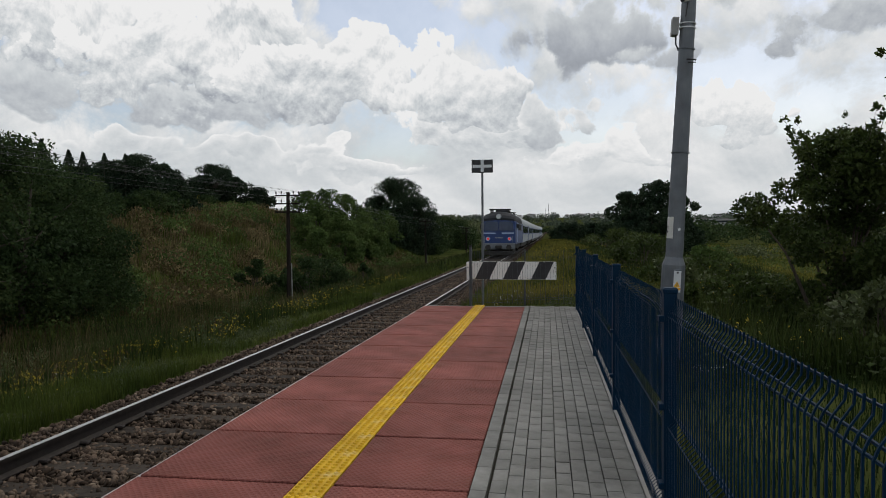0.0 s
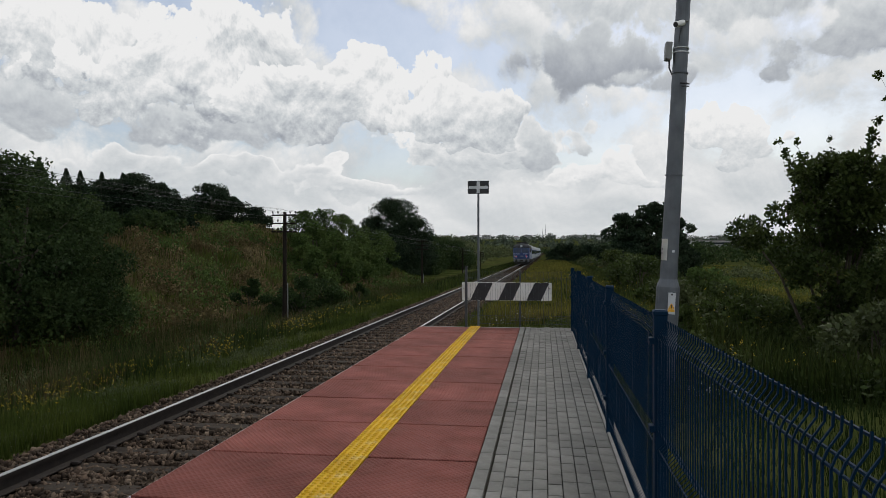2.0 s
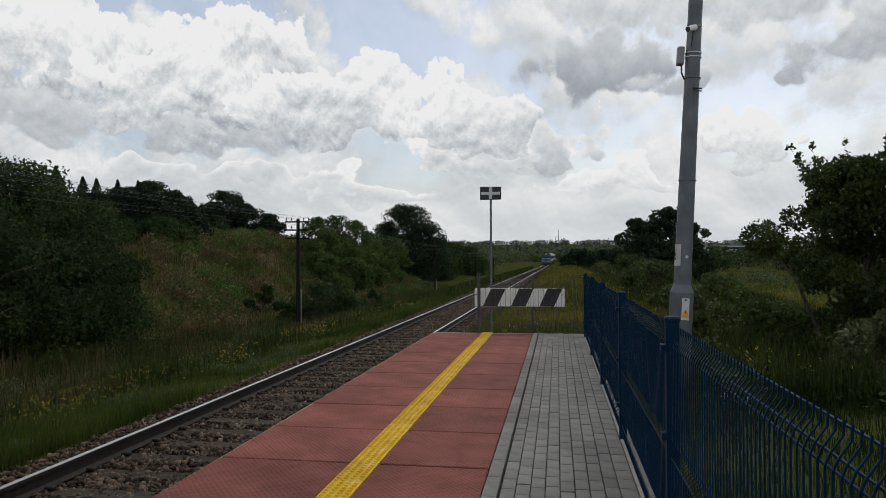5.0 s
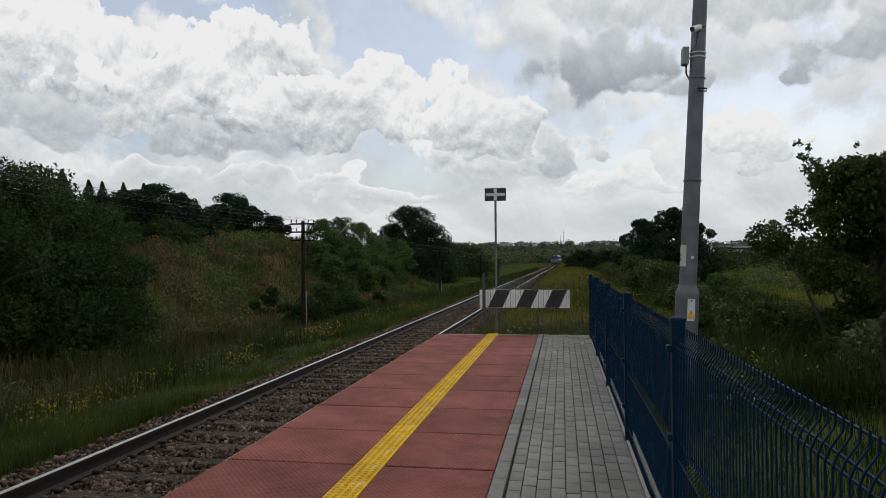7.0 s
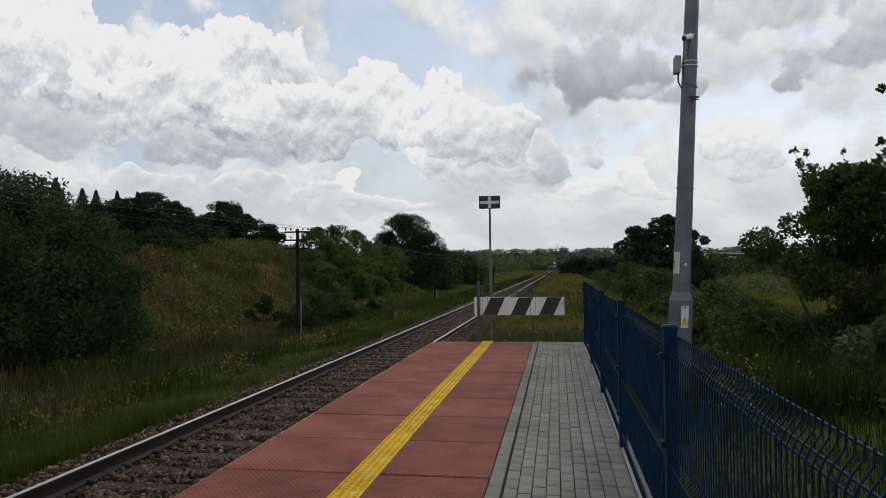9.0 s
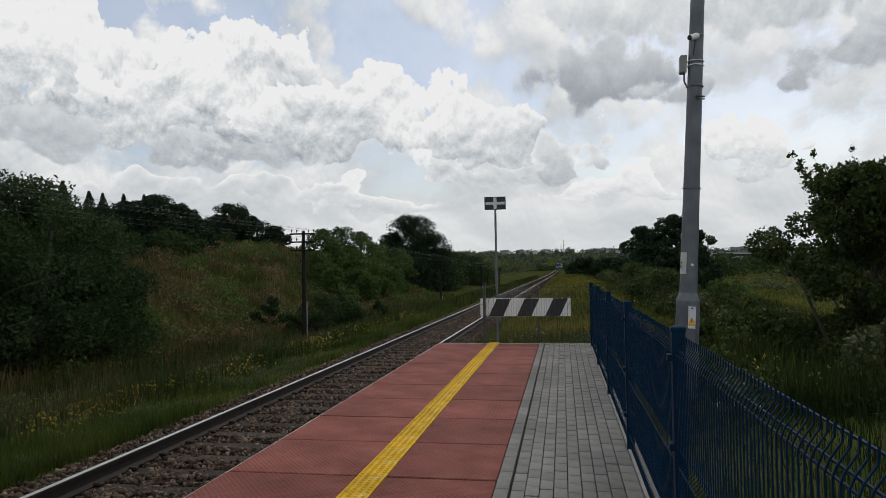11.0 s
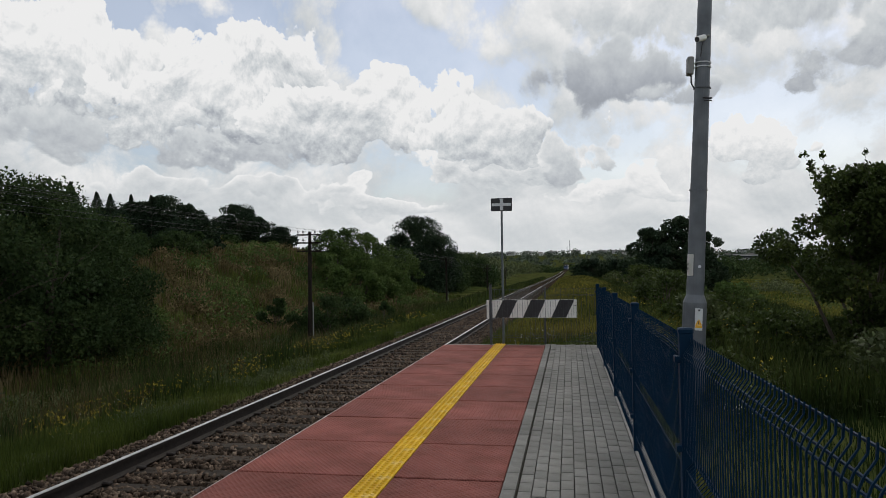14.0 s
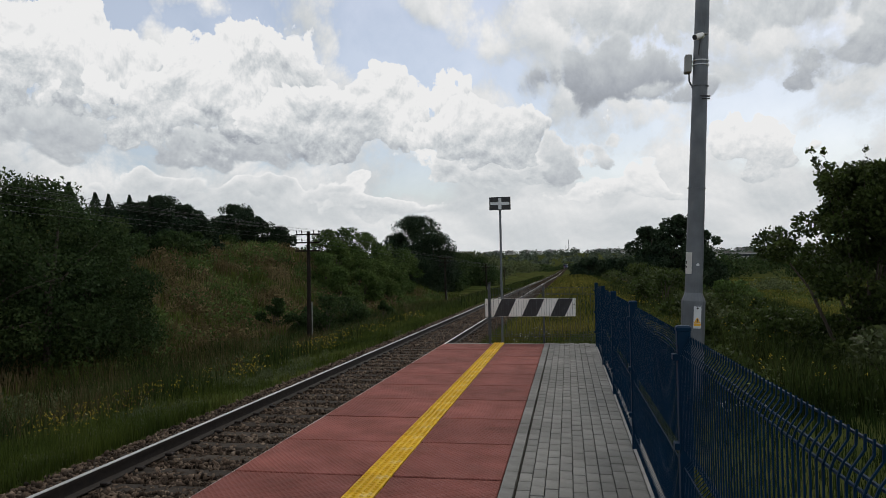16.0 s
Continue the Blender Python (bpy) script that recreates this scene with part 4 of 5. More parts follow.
def stem_bm(rng, lobes, height, r0, spread=0.0, stems=1):
    bm = bmesh.new()
    fork = height * (0.32 if stems == 1 else 0.02)
    top = Vector((rng.normal() * 0.04 * height, rng.normal() * 0.04 * height, height * 0.8))
    if stems == 1:
        rod(bm, (0, 0, -0.4), (top.x * 0.3, top.y * 0.3, fork), r0, r0 * 0.75, 9)
        rod(bm, (top.x * 0.3, top.y * 0.3, fork), top, r0 * 0.72, r0 * 0.2, 7)
    order = sorted(range(len(lobes)), key=lambda i: -lobes[i][3])[:14]
    for i in order:
        x, y, z, r = lobes[i]
        t = min(0.95, max(0.0, 0.25 + 0.55 * (z / height)))
        if stems == 1:
            z0 = max(fork * 0.8, z * 0.62)
            k = (z0 - fork) / max(0.1, top.z - fork)
            s = Vector((top.x * (0.3 + 0.7 * k), top.y * (0.3 + 0.7 * k), z0))
        else:
            s = Vector((rng.normal() * 0.12, rng.normal() * 0.12, -0.2))
        e = Vector((x, y, z))
        mid = s.lerp(e, 0.55) + Vector((0, 0, (e - s).length * (0.06 if stems == 1 else 0.12)))
        rr = r0 * (0.42 if stems == 1 else 0.6)
        rod(bm, s, mid, rr, rr * 0.6, 6)
        rod(bm, mid, e, rr * 0.6, rr * 0.18, 5)
    return bm


def crown_lobes(rng, height, radius, low, n, rmin=0.22, rmax=0.42, point=0.0):
    """Lobes filling an egg-shaped crown from height low to the top."""
    out = []
    for i in range(n):
        t = (i + rng.random()) / n
        z = low + (height - low) * t
        prof = math.sin(math.pi * min(1.0, 0.18 + 0.80 * t)) ** 0.7 * (1 - point * t)
        a = rng.uniform(0, 2 * math.pi)
        rr = radius * prof * math.sqrt(rng.random())
        r = radius * rng.uniform(rmin, rmax) * (1 - 0.35 * t)
        out.append((rr * math.cos(a), rr * math.sin(a), min(z, height - r * 0.9), r))
    out.append((0, 0, height - radius * 0.22, radius * 0.25))
    return out


def plant(name, x, y, height, radius, n, size, mat, label, category, seed, low=0.25, lobes=22, stems=1, point=0.0, group="", z=None, trunk=None, rmin=0.28, rmax=0.48):
    rng = np.random.default_rng(seed)
    gz = (ground_z(x, y) if z is None else z) - 0.05
    th = empty(name, (x, y, gz), label, category, group)
    lb = crown_lobes(rng, height, radius, height * low, lobes, rmin, rmax, point)
    part("trunk" if stems == 1 else "stem", stem_bm(rng, lb, height, trunk or 0.018 * height + 0.02, stems=stems), M["bark"], th)
    c, ax, ay = leaf_cloud(rng, lb, int(n * 1.5), size)
    quads("crown", c, ax, ay, mat, th, bend=0.1)
    return th


def fir(x, y, height, radius, seed, n=2600, size=0.3):
    rng = np.random.default_rng(seed)
    th = empty("fir_tree", (x, y, ground_z(x, y) - 0.05), "dark pointed conifer on the plateau of the bank", "tree", "trees on the bank")
    bm = bmesh.new()
    rod(bm, (0, 0, -0.3), (0, 0, height * 0.98), height * 0.018, 0.01, 7)
    part("trunk", bm, M["bark"], th)
    t = rng.random(n) ** 0.75
    lev = np.clip(np.floor(t * 24) / 24 + 0.05 * rng.random(n), 0, 1)
    a = rng.integers(0, 9, n) * 0.7 + lev * 40 + rng.normal(0, 0.1, n)
    rr = radius * (1 - lev) * rng.random(n) ** 0.6 * (0.75 + 0.35 * np.sin(a * 3.1 + lev * 9)) + 0.04
    c = np.stack([rr * np.cos(a), rr * np.sin(a), height * (0.08 + 0.92 * lev) - rr * 0.25], 1)
    ax = np.stack([np.cos(a), np.sin(a), -0.35 + 0 * a], 1) + rng.normal(0, 0.25, (n, 3))
    ax /= np.linalg.norm(ax, axis=1)[:, None]
    ay = np.cross(ax, rng.normal(size=(n, 3)))
    ay /= np.linalg.norm(ay, axis=1)[:, None]
    s = size * (0.5 + 0.7 * (1 - lev))
    quads("crown", c, ax * s[:, None], ay * (0.22 * s)[:, None], M["leaf_fir"], th)


def aim(px_deg, d):
    """A place d metres off in the compass direction px_deg (degrees from +y towards +x)."""
    a = radians(px_deg)
    return 2.48 + d * math.sin(a), -0.36 + d * math.cos(a)


DARK = "dark green broadleaf tree"
# dense growth at the foot of the bank, near
for i, (deg, d, top, r, n) in enumerate([(-39.5, 28, 4.9, 3.0, 9000), (-36.6, 30, 3.9, 2.3, 7000), (-43.4, 27, 5.2, 3.4, 8000),
                                         (-35.2, 32, 2.4, 1.8, 5000), (-48.0, 27, 5.0, 3.5, 5000), (-38.2, 33, 4.6, 2.6, 6000)]):
    x, y = aim(deg, d)
    g = ground_z(x, y)
    plant("tree", x, y, top - g, r, int(n * 1.7), 0.125, M["leaf"], "dense dark leafy tree growing low at the bank's foot", "tree", 100 + i, low=0.05, lobes=30, group="trees at the bank")
# plateau trees
for i, (deg, d, top, r) in enumerate([(-33.8, 62, 7.3, 2.3), (-31.9, 62, 7.9, 2.6), (-30.2, 63, 7.3, 2.3), (-29.3, 64, 6.4, 1.9), (-26.4, 86, 9.6, 3.1), (-24.9, 88, 8.3, 2.2),
                                      (-23.0, 90, 7.2, 1.9), (-35.6, 60, 6.6, 2.2), (-32.7, 66, 7.0, 2.4), (-27.2, 88, 8.4, 2.2)]):
    x, y = aim(deg, d)
    g = ground_z(x, y)
    plant("tree", x, y, top - g + 0.1, r * 1.1, 7500, 0.2, M["leaf_fir"], "dark rounded tree standing on the grassy plateau", "tree", 130 + i, low=0.08, lobes=40, rmin=0.2, rmax=0.38, point=0.25, group="trees on the bank")
for i, (deg, d, top, r) in enumerate([(-38.0, 48, 6.9, 1.5), (-36.3, 58, 7.4, 1.6), (-35.4, 58, 7.3, 1.4), (-32.6, 61, 7.6, 1.5), (-34.0, 61, 7.6, 1.3)]):
    x, y = aim(deg, d)
    fir(x, y, top - ground_z(x, y) + 0.3, r * 1.5, 150 + i, 4200, 0.24)
# low growth under the plateau trees
for i, (deg, d, top, r) in enumerate([(-33.3, 57, 4.6, 1.8), (-31.0, 58, 4.9, 2.0), (-35.0, 55, 4.4, 2.0), (-29.2, 60, 4.9, 1.3), (-27.0, 80, 5.6, 1.2), (-36.7, 50, 4.4, 2.0)]):
    x, y = aim(deg, d)
    g = ground_z(x, y)
    plant("shrub", x, y, max(1.2, top - g), r, 1500, 0.24, M["leaf"], "low green shrub under the plateau trees", "shrub", 160 + i, low=0.05, lobes=14, stems=4, group="shrubs")
# bushes clothing the end of the bank
rs = np.random.default_rng(77)
for i, (deg, d, top, r) in enumerate([(-19.4, 74, 6.0, 2.4), (-17.9, 78, 6.4, 2.8), (-16.6, 80, 6.0, 2.6), (-15.4, 84, 5.0, 2.6), (-18.6, 70, 4.6, 2.2), (-17.2, 72, 4.0, 2.3),
                                      (-15.8, 74, 2.9, 2.2), (-14.6, 80, 2.2, 2.2), (-16.6, 66, 1.8, 1.9), (-15.2, 70, 0.9, 1.9), (-13.9, 84, 0.7, 2.0), (-18.2, 62, 2.0, 1.8),
                                      (-14.4, 74, 0.2, 1.6), (-13.4, 92, 4.6, 2.6), (-19.6, 66, 3.4, 1.7)]):
    x, y = aim(deg, d)
    g = ground_z(x, y)
    plant("bush", x, y, max(1.6, top - g), r, 3400, 0.22, M["bank_leaf"], "dense green bush on the slope of the bank", "bush", 180 + i, low=0.04, lobes=20, stems=4, group="bushes on the bank")
# tall tree by the line and those behind it
for i, (deg, d, top, r, n) in enumerate([(-12.2, 110, 10.3, 5.2, 12000), (-13.9, 112, 7.6, 3.2, 5000), (-10.7, 112, 7.4, 3.4, 6500), (-9.3, 128, 5.2, 2.8, 3000), (-8.2, 150, 5.2, 3.6, 3500),
                                         (-7.0, 152, 4.6, 3.2, 3000), (-9.9, 118, 5.0, 2.6, 3000)]):
    x, y = aim(deg, d)
    g = ground_z(x, y)
    plant("tree", x, y, top - g - 0.1, r * 1.12, int(n * 1.9), 0.27, M["leaf_fir"] if i < 3 else M["leaf"], DARK + " beside the railway line", "tree", 210 + i, low=0.04, lobes=60, point=0.15, rmin=0.24, rmax=0.42, group="trees beside the line")
# shrub by the telegraph pole and small ones on the meadow
for i, (deg, d, top, r) in enumerate([(-19.6, 38, 0.35, 1.5), (-18.0, 39.5, 0.2, 1.4), (-20.9, 39, -0.3, 1.0), (-23.4, 42, 0.1, 0.9), (-14.9, 46, -0.4, 0.6), (-17.0, 40, -0.3, 1.0)]):
    x, y = aim(deg, d)
    g = ground_z(x, y)
    plant("shrub", x, y, max(0.9, top - g), r, 2600, 0.13, M["leaf"], "dark rounded shrub in the rough grass", "shrub", 230 + i, low=0.03, lobes=16, stems=4, group="shrubs")
# right of the line
for i, (deg, d, top, r, n) in enumerate([(2.1, 128, 3.4, 3.0, 3200), (3.5, 126, 3.2, 2.9, 3000), (1.0, 132, 2.4, 2.2, 2000), (4.6, 120, 2.2, 2.4, 2000)]):
    x, y = aim(deg, d)
    plant("bush", x, y, top - ground_z(x, y), r, n, 0.36, M["leaf_fir"], "dark rounded bush beyond the grassy verge", "bush", 250 + i, low=0.03, lobes=20, stems=4, group="bushes by the verge")
for i, (deg, d, top, r, n) in enumerate([(6.2, 68, 5.3, 2.2, 7000), (8.5, 70, 6.4, 2.7, 9500), (10.4, 71, 5.0, 1.8, 5000), (7.4, 72, 4.6, 1.8, 4500), (9.6, 66, 3.6, 1.9, 4500), (6.6, 66, 2.6, 1.8, 4000),
                                         (10.6, 69, 2.2, 1.6, 2600)]):
    x, y = aim(deg, d)
    plant("tree", x, y, top - ground_z(x, y), r, n, 0.25, M["leaf_fir"], DARK + " at the edge of the meadow", "tree", 260 + i, low=0.10, lobes=30, group="trees by the meadow", rmin=0.26, rmax=0.46)


def near_tree(x, y, height, radius, n, seed):
    """Leafy tree behind the fence; its branches are parts of their own and sway."""
    rng = np.random.default_rng(seed)
    th = empty("maple_tree", (x, y, ground_z(x, y) - 0.1), "leafy young maple tree with arching branches behind the fence", "tree", "trees behind the fence")
    lb = crown_lobes(rng, height * 0.92, radius, 0.1, 44, 0.16, 0.32)
    part("trunk", stem_bm(rng, lb, height, 0.07, stems=5), M["bark"], th)
    c, ax, ay = leaf_cloud(rng, lb, n, 0.085)
    quads("crown", c, ax, ay, M["leaf_near"], th, bend=0.12)
    branches = []
    for k in range(11):
        a = 2 * math.pi * k / 11 + rng.uniform(-0.3, 0.3)
        reach = radius * rng.uniform(0.45, 0.95)
        tip = Vector((math.cos(a) * reach, math.sin(a) * reach, height * rng.uniform(0.88, 1.03)))
        root = Vector((math.cos(a) * 0.3, math.sin(a) * 0.3, height * 0.42))
        bm = bmesh.new()
        prev, pts = root, []
        for j in range(1, 7):
            t = j / 6
            q = root.lerp(tip, t) + Vector((0, 0, 0.22 * math.sin(math.pi * t)))
            rod(bm, prev - root, q - root, 0.022 * (1.05 - t), 0.022 * (1.02 - t) * 0.8 + 0.002, 6)
            pts.append(q - root)
            prev = q
        br = part("branch", bm, M["bark"], th)
        br.location = root
        lobes = [(p.x, p.y, p.z, 0.24 - 0.03 * j) for j, p in enumerate(pts)]
        c, ax, ay = leaf_cloud(rng, lobes, 900, 0.07, shell=0.05)
        quads("leaves", c, ax, ay, M["leaf_near"], br, bend=0.12)
        branches.append(br)
    return branches


SWAY = near_tree(7.7, 13.2, 4.15, 1.7, 28000, 300) + near_tree(9.3, 12.2, 5.3, 2.0, 30000, 301)
for i, (x, y, h, r, n) in enumerate([(7.0, 10.2, 1.25, 0.8, 1800), (6.3, 14.2, 0.95, 0.8, 2200), (7.0, 16.5, 1.0, 1.0, 2600), (5.6, 17.5, 1.3, 0.9, 1800), (5.0, 13.4, 0.9, 0.7, 1400),
                                     (6.3, 22.0, 1.2, 1.0, 2200), (8.6, 9.2, 1.8, 1.1, 2000), (6.2, 28.0, 1.7, 1.3, 2000), (8.4, 26.0, 0.9, 1.1, 2400), (10.2, 17.0, 2.4, 1.4, 3000),
                                     (7.4, 38.0, 1.7, 1.6, 2200), (7.0, 46.0, 2.0, 1.8, 2400)]):
    plant("shrub", x, y, h, r, n, 0.10 if y < 20 else 0.14, M["leaf_near"] if i % 3 else M["leaf_pale"], "wild green shrub growing behind the fence", "shrub", 320 + i, low=0.05, lobes=16, stems=5,
          group="shrubs behind the fence")

rv = np.random.default_rng(88)
for i in range(8):
    y = 30 + 10.0 * i + rv.uniform(-1.5, 1.5)
    plant("shrub", 7.2 + 0.014 * y + rv.uniform(0, 1.4), y, rv.uniform(0.9, 1.6), rv.uniform(0.9, 1.5), 1300, 0.12 + 0.0013 * y, M["leaf_pale"] if i % 2 else M["bank_leaf"],
          "green shrub at the edge of the grassy verge", "shrub", 360 + i, low=0.04, lobes=14, stems=4, group="shrubs by the verge")


# ---- grass and flowers ----
def strew(rng, n, x0, x1, y0, y1, bias=1.6):
    x = rng.uniform(x0, x1, n)
    y = y0 + (y1 - y0) * rng.random(n) ** bias
    return x, y


def ground_points(x, y):
    return np.array([(a, b, ground_z(a, b) - 0.02) for a, b in zip(x, y)])


def meadow(name, label, mat, n, xr, yr, hr, wr, seed, bias=1.6, keep=None, patch=0.35, lean=0.5):
    rng = np.random.default_rng(seed)
    x, y = strew(rng, n, *xr, *yr, bias)
    dens = np.array([noise.noise((a * patch, b * patch, seed)) for a, b in zip(x, y)])
    ok = dens > rng.uniform(-0.55, 0.25, n)
    if keep is not None:
        ok &= keep(x, y)
    x, y, dens = x[ok], y[ok], dens[ok]
    h = rng.uniform(*hr, len(x)) * (1 + 0.5 * dens)
    w = rng.uniform(*wr, len(x)) * (1 + y * 0.035)
    ob = blades(name, ground_points(x, y), h, rng.uniform(0.05, lean, len(x)), w, mat, rng)
    tagged(ob, label, "grass", kind="stuff")


meadow("verge_grass", "fresh green grass along the ballast", M["fresh"], 60000, (-5.4, -3.45), (3, 40), (0.08, 0.30), (0.006, 0.012), 1)
meadow("tall_grass", "tall rough grass in the ditch beside the track", M["grass"], 60000, (-13.5, -4.7), (4, 70), (0.28, 0.75), (0.008, 0.016), 2)
meadow("dry_grass", "dry brown grass in the ditch and on the bank", M["dry"], 30000, (-14.0, -5.6), (4, 70), (0.35, 0.8), (0.006, 0.013), 3)
meadow("bank_grass", "rough dry grass on the slope of the bank", M["bank_dry"], 46000, (-34.0, -13.0), (16, 90), (0.3, 0.8), (0.012, 0.03), 4, 1.2)
meadow("bank_grass", "green grass and herbs on the slope of the bank", M["fresh"], 44000, (-36.0, -12.0), (16, 95), (0.25, 0.7), (0.015, 0.035), 5, 1.2)
meadow("plateau_grass", "light green grass of the field on the plateau", M["verge"], 60000, (-46.0, -27.0), (50, 96), (0.2, 0.4), (0.02, 0.04), 12, 1.0)
meadow("line_side_grass", "green grass beside the distant line", M["grass"], 26000, (-9.0, -3.6), (38, 190), (0.25, 0.65), (0.012, 0.026), 6, 1.2)
clear = lambda x, y: ~((x < 3.12) & (y < 13.95)) & ~((x < 0.45 + 0 * y))
meadow("verge_grass", "yellow-green grass on the verge beyond the platform", M["verge"], 70000, (0.0, 6.0), (18.0, 160), (0.25, 0.55), (0.008, 0.016), 7, 1.7, clear)
meadow("verge_grass", "green herbs and grass at the platform's end", M["fresh"], 26000, (-0.1, 6.0), (14.0, 30), (0.10, 0.34), (0.006, 0.012), 13, 1.2, lambda x, y: ~((x < 3.12) & (y < 13.95)), 0.7)
meadow("meadow_grass", "olive green grass of the wet meadow", M["verge"], 60000, (14.0, 160.0), (60, 330), (0.2, 0.4), (0.02, 0.05), 14, 1.1, None, 0.05)
meadow("meadow_grass", "green sedge of the wet meadow", M["fresh"], 40000, (14.0, 160.0), (60, 330), (0.25, 0.5), (0.02, 0.05), 15, 1.1, None, 0.05)
meadow("line_side_grass", "fresh green grass on the far track side", M["fresh"], 30000, (-7.5, -3.7), (24, 190), (0.2, 0.45), (0.010, 0.022), 16, 1.2)
meadow("verge_grass", "dark grass mixed into the yellow verge", M["grass"], 26000, (0.0, 7.5), (21.0, 160), (0.2, 0.5), (0.010, 0.02), 17, 1.7, clear, 0.5)
meadow("fence_grass", "short green grass behind the fence", M["grass"], 26000, (3.12, 6.5), (2.0, 16), (0.08, 0.28), (0.006, 0.011), 8, 1.0)
meadow("weeds", "tall weeds behind the fence", M["grass"], 34000, (5.0, 13.0), (9.0, 45), (0.25, 0.75), (0.010, 0.02), 9, 1.4)
meadow("slope_grass", "rough grass falling to the wet meadow", M["verge"], 60000, (8.0, 40.0), (20.0, 130), (0.2, 0.5), (0.010, 0.020), 10, 1.2)


def flowers(name, label, mat, n, xr, yr, zr, size, seed, patch=0.6, cut=0.15):
    rng = np.random.default_rng(seed)
    x, y = strew(rng, n, *xr, *yr, 1.5)
    dens = np.array([noise.noise((a * patch, b * patch, seed + 0.5)) for a, b in zip(x, y)])
    ok = dens > cut
    if xr[1] > 0:
        ok &= ~((x < 3.12) & (y < 13.95))
    x, y = x[ok], y[ok]
    p = ground_points(x, y)
    p[:, 2] += rng.uniform(*zr, len(x))
    k = 5
    c = np.repeat(p, k, 0) + rng.normal(0, size * 0.9, (len(x) * k, 3))
    ax = rng.normal(size=c.shape) * np.array([1, 1, 0.4])
    ax /= np.linalg.norm(ax, axis=1)[:, None]
    ay = np.cross(ax, rng.normal(size=c.shape))
    ay /= np.linalg.norm(ay, axis=1)[:, None]
    s = size * (1 + c[:, 1] * 0.02)
    tagged(quads(name, c, ax * s[:, None], ay * (s * 0.45)[:, None], mat), label, "flowers", kind="stuff")


flowers("wild_flowers", "yellow wild flowers along the track side", M["flower"], 5200, (-7.0, -4.4), (4, 34), (0.15, 0.5), 0.012, 20, 1.1, 0.0)
flowers("wild_flowers", "small white wild flowers in the grass", M["flower_white"], 700, (-7.5, -4.4), (4, 40), (0.1, 0.4), 0.010, 21, 1.5, 0.1)
flowers("goldenrod", "yellow goldenrod on the verge beyond the platform", M["flower"], 1500, (1.2, 6.5), (15.5, 70), (0.15, 0.5), 0.014, 22, 0.6, 0.05)
flowers("goldenrod", "yellow goldenrod among weeds behind the fence", M["flower"], 900, (4.5, 9.5), (9, 28), (0.35, 0.75), 0.014, 23)
flowers("wild_flowers", "small white flowers at the platform's end", M["flower_white"], 500, (0.6, 2.9), (14.2, 22), (0.15, 0.4), 0.014, 24)


def herbs(name, label, mat, seed, n, xr, yr, hr, size, per, cut):
    """Low leafy herb patches, one mesh."""
    rng = np.random.default_rng(seed)
    lobes = []
    while len(lobes) < n:
        x, y = rng.uniform(*xr), yr[0] + (yr[1] - yr[0]) * rng.random() ** 1.3
        if noise.noise((x * 0.22, y * 0.22, seed)) > cut:
            h = rng.uniform(*hr)
            lobes.append((x, y, ground_z(x, y) + h * 0.35, h))
    c, ax, ay = leaf_cloud(rng, lobes, per * n, size, shell=0.3)
    size_up = (1 + c[:, 1] * 0.012)[:, None]
    tagged(quads(name, c, ax * size_up, ay * size_up, mat, bend=0.1), label, "herbs", kind="stuff")


herbs("bank_herbs", "brown withered herbs on the slope of the bank", M["bank_dry"], 41, 330, (-31.0, -13.0), (24, 80), (0.4, 1.0), 0.13, 130, 0.0)
herbs("bank_herbs", "green herbs and brambles on the slope of the bank", M["bank_leaf"], 42, 260, (-30.0, -12.0), (20, 82), (0.4, 1.1), 0.13, 130, -0.05)
herbs("ditch_herbs", "green herbs in the ditch beside the track", M["leaf_pale"], 43, 260, (-12.0, -5.4), (6, 50), (0.2, 0.5), 0.07, 110, 0.0)
herbs("verge_herbs", "leafy green weeds along the ballast", M["leaf_pale"], 46, 340, (-5.6, -3.7), (4.5, 34), (0.06, 0.2), 0.035, 110, -0.1)
herbs("ditch_herbs", "brown seed heads and docks in the ditch", M["herb"], 47, 200, (-12.5, -5.5), (6, 45), (0.2, 0.5), 0.06, 110, 0.05)
herbs("fence_herbs", "green weeds and nettles behind the fence", M["leaf_near"], 44, 240, (4.4, 10.0), (9, 26), (0.2, 0.5), 0.075, 150, -0.1)
herbs("verge_herbs", "low herbs at the platform's end", M["leaf_pale"], 45, 90, (0.6, 4.0), (14.3, 24), (0.1, 0.25), 0.04, 120, -0.1)


# ---- distance ----
def woods(name, label, seed, spots, mat, size, per):
    """Far woodland: leaf clumps over many rounded crowns, one mesh."""
    rng = np.random.default_rng(seed)
    lobes = []
    for x, y, h, r in spots:
        g = ground_z(x, y)
        for k in range(5):
            lobes.append((x + rng.normal() * r * 0.5, y + rng.normal() * r * 0.5, g + h * rng.uniform(0.3, 0.95) - r * 0.4, r * rng.uniform(0.4, 0.75)))
    c, ax, ay = leaf_cloud(rng, lobes, per * len(spots), size, shell=0.7)
    tagged(quads(name, c, ax, ay * 1.5, mat), label, "woodland", kind="stuff")


